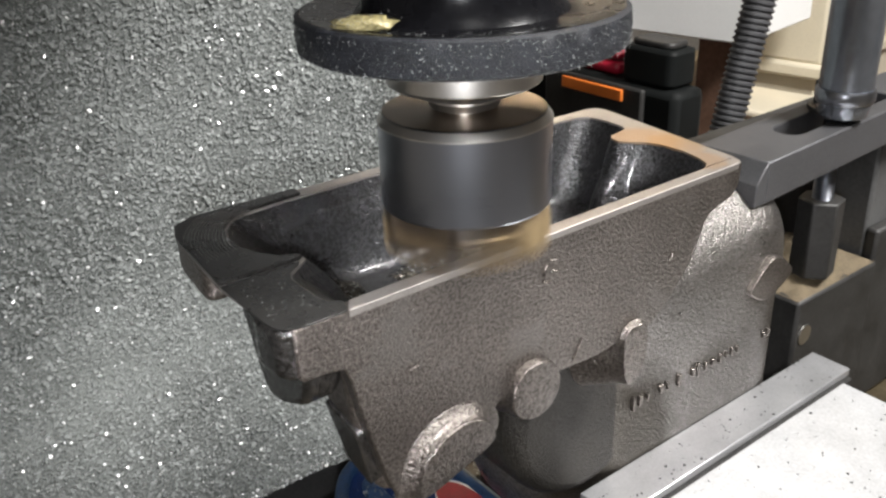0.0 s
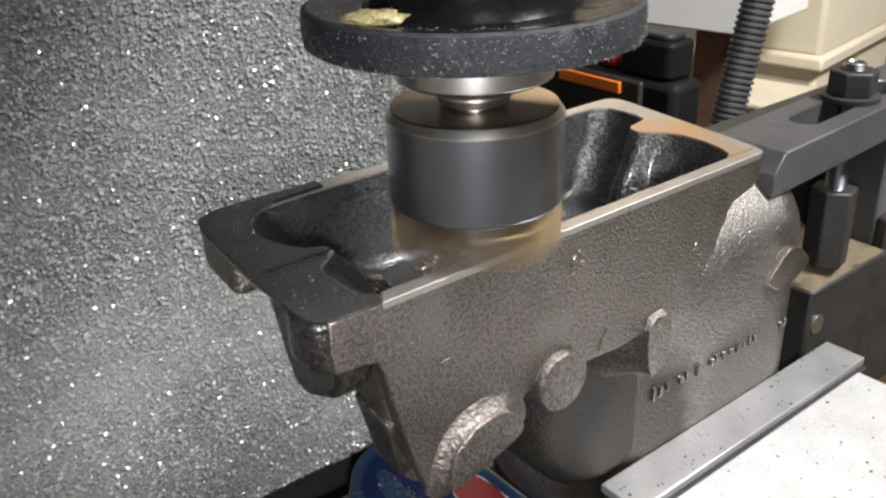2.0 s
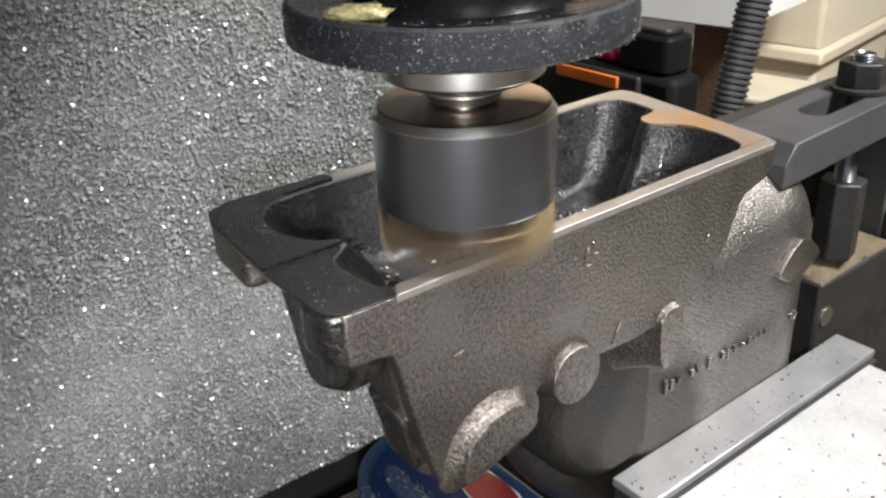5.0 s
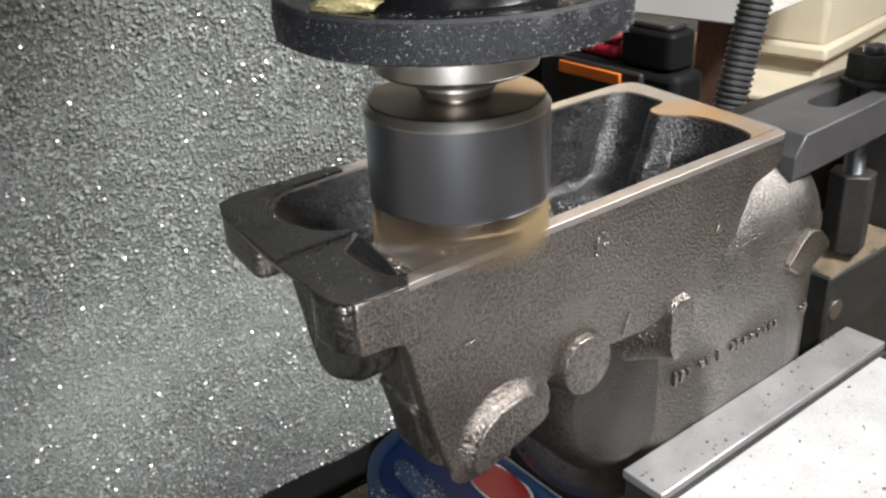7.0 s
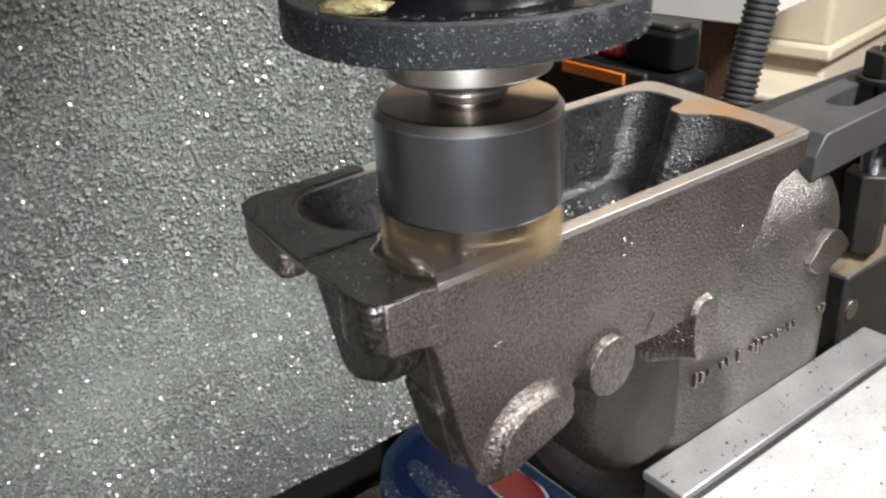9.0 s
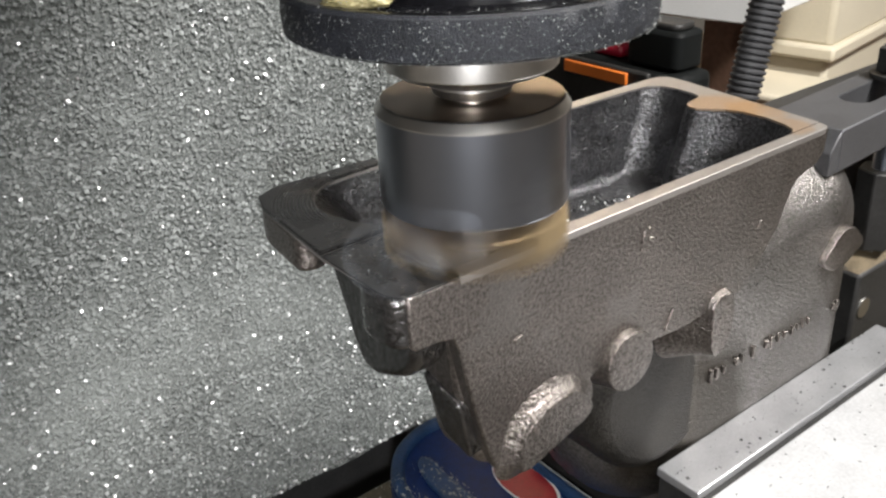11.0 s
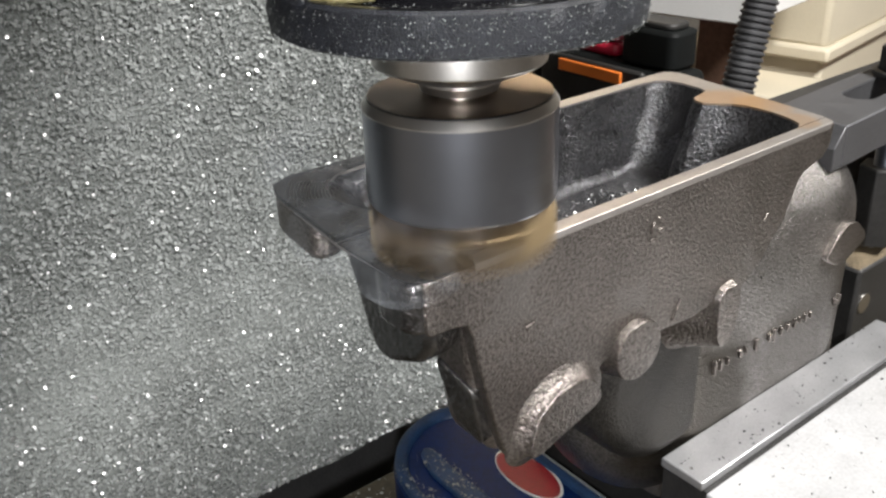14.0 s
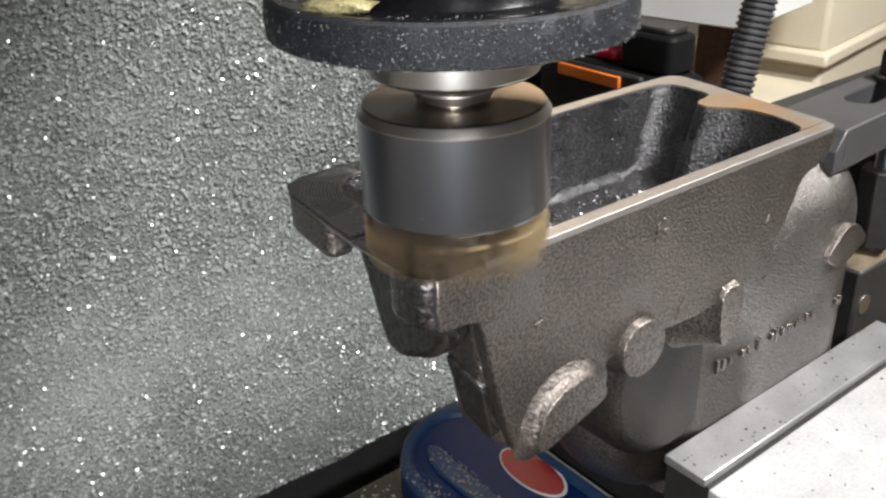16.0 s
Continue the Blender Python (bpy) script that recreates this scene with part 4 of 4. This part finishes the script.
    for a, b in zip(loops, loops[1:]):
        for k in range(len(a)):
            bm.faces.new((a[k], a[(k + 1) % len(a)], b[(k + 1) % len(b)], b[k]))
    part("raised_edge", bm, BLUE_PALE, bl, "scuffed pale raised edge", smooth=60)
    rib = rounded([(0.0400, 0.0300), (0.0400, 0.1800), (0.0480, 0.2050), (0.0560, 0.2090), (0.0600, 0.2000), (0.0580, 0.1800), (0.0580, 0.0300)], 0.006)
    part("rib", prism(rib, "z", -0.3015, -0.2972), BLUE_PALE, bl, "dusty scuffed rib", bevel=0.002)
    part("worn_edge", box(0.1190, 0.1212, 0.0310, 0.2080, -0.3000, -0.2955), DULL_CHIP, bl, "worn pale edge line", bevel=0.0006)

    def spot3(r):
        u = r.random()
        x = r.uniform(0.014, 0.030) if u < 0.45 else r.uniform(0.040, 0.060)
        return Vector((x, r.uniform(0.04, 0.205), -0.2958 if u < 0.45 else -0.2970)), Vector((0, 0, 1))
    flake_object("tray_chips", 600, spot3, 0.0011, 44, DULL_CHIP, "grey chips lying on the tray", "chips", parent=bl)
    ov = [(0.0980 + 0.0165 * math.cos(radians(a)), 0.1330 + 0.034 * math.sin(radians(a))) for a in range(0, 360, 10)]
    part("print_border", prism(ov, "z", -0.3005, -0.2988), WHITE, bl, "white print border")
    ov = [(0.0970 + 0.0150 * math.cos(radians(a)), 0.1330 + 0.032 * math.sin(radians(a))) for a in range(0, 360, 10)]
    part("red_print", prism(ov, "z", -0.2995, -0.2982), RED, bl, "red print")


def smoke():
    """Thin haze from the cut, in rigid puffs of nested shells."""
    m = bpy.data.materials.new("thin_smoke")
    m.use_nodes = True
    nt = m.node_tree
    nt.nodes.remove(nt.nodes["Principled BSDF"])
    out = nt.nodes["Material Output"]
    clear, veil, mix = nt.nodes.new("ShaderNodeBsdfTransparent"), nt.nodes.new("ShaderNodeBsdfDiffuse"), nt.nodes.new("ShaderNodeMixShader")
    veil.inputs["Color"].default_value = (0.80, 0.86, 0.95, 1)
    tc, tex, rng_node = nt.nodes.new("ShaderNodeTexCoord"), nt.nodes.new("ShaderNodeTexNoise"), nt.nodes.new("ShaderNodeMapRange")
    tex.inputs["Scale"].default_value, tex.inputs["Detail"].default_value = 55, 3
    rng_node.inputs["From Min"].default_value, rng_node.inputs["From Max"].default_value = 0.36, 0.74
    rng_node.inputs["To Min"].default_value, rng_node.inputs["To Max"].default_value = 0.0, 0.034
    nt.links.new(tc.outputs["Object"], tex.inputs["Vector"])
    nt.links.new(tex.outputs["Fac"], rng_node.inputs["Value"])
    nt.links.new(rng_node.outputs[0], mix.inputs[0])
    nt.links.new(clear.outputs[0], mix.inputs[1])
    glow, both = nt.nodes.new("ShaderNodeBsdfTranslucent"), nt.nodes.new("ShaderNodeAddShader")
    glow.inputs["Color"].default_value = (0.80, 0.86, 0.95, 1)
    nt.links.new(veil.outputs[0], both.inputs[0])
    nt.links.new(glow.outputs[0], both.inputs[1])
    nt.links.new(both.outputs[0], mix.inputs[2])
    nt.links.new(mix.outputs[0], out.inputs["Surface"])
    puffs = []
    for k in range(3):
        pf = thing("smoke_puff", (0, 0, 0), "thin pale blue smoke puff drifting from the cutter", "smoke", "smoke puffs")
        bm = bmesh.new()
        bmesh.ops.create_icosphere(bm, subdivisions=5, radius=0.019 + 0.003 * k)
        for v in bm.verts:
            v.co *= 1 + 0.30 * noise.noise(v.co * 55 + Vector((k * 7.0, 0, 0)))
            v.co.z *= 0.8
        part("veil", bm, m, pf, smooth=180)
        puffs.append(pf)
    return puffs


def motions():
    for ob in MOVING:
        b = BASE[ob.name]
        walk(ob, [(t, pose(b.x + s, b.y, b.z)) for t, s in FEED])
    walk(MILL, [(k / FPS, pose(0, 0, 0, 0, 0, 80 * k)) for k in range(16 * FPS + 1)])
    hid = (0.0, 0.0, 0.040)
    for k, pf in enumerate(PUFFS):
        rows = [(0, pose(*hid)), (10.0 + 0.3 * k, pose(*hid))]
        for cycle in range(2):
            t = 10.7 + 0.7 * k + 2.5 * cycle
            side = -0.012 * (k % 3)
            rows += [(t, pose(-0.036, -0.012, 0.009, 0, 0, 40 * k)), (t + 0.6, pose(-0.047, 0.004 + side, 0.013, 0, 0, 40 * k + 20)),
                     (t + 1.2, pose(-0.054, 0.032 + side, 0.020, 0, 0, 40 * k + 40)), (t + 1.7, pose(-0.042, 0.058, 0.032, 0, 0, 40 * k + 60))]
        rows += [(rows[-1][0] + 0.4, pose(*hid)), (17.5, pose(*hid))]
        walk(pf, [r for r in rows if r[0] < 16] + [(16, pose(*hid))])
    away = (0.62, -0.10, -0.02)
    walk(LEVER, [(0, pose(0.3720, 0.0330, -0.0290)), (0.3, pose(0.3740, 0.0320, -0.0285)), (0.6, pose(0.3850, 0.0260, -0.0285)), (0.8, pose(0.3950, 0.0180, -0.0285)),
                 (1.0, pose(0.4050, 0.0050, -0.0280)), (1.5, pose(0.43, -0.02, -0.028)), (2.0, pose(*away)), (5.2, pose(*away)),
                 (6.0, pose(0.46, 0.00, -0.028)), (6.3, pose(0.4500, 0.0140, -0.0285)), (6.6, pose(0.4400, 0.0180, -0.0285)), (6.9, pose(0.4300, 0.0200, -0.0285)), (7.2, pose(0.4400, 0.0180, -0.0285)),
                 (7.6, pose(0.4540, 0.0140, -0.0285)), (8.2, pose(0.48, 0.00, -0.0285)), (9.0, pose(*away)), (16, pose(*away))])


shop()
mill_frame()
guard_sheet()
LEVER = background()
MILL = spindle()
casting()
table()
PUFFS = smoke()
motions()
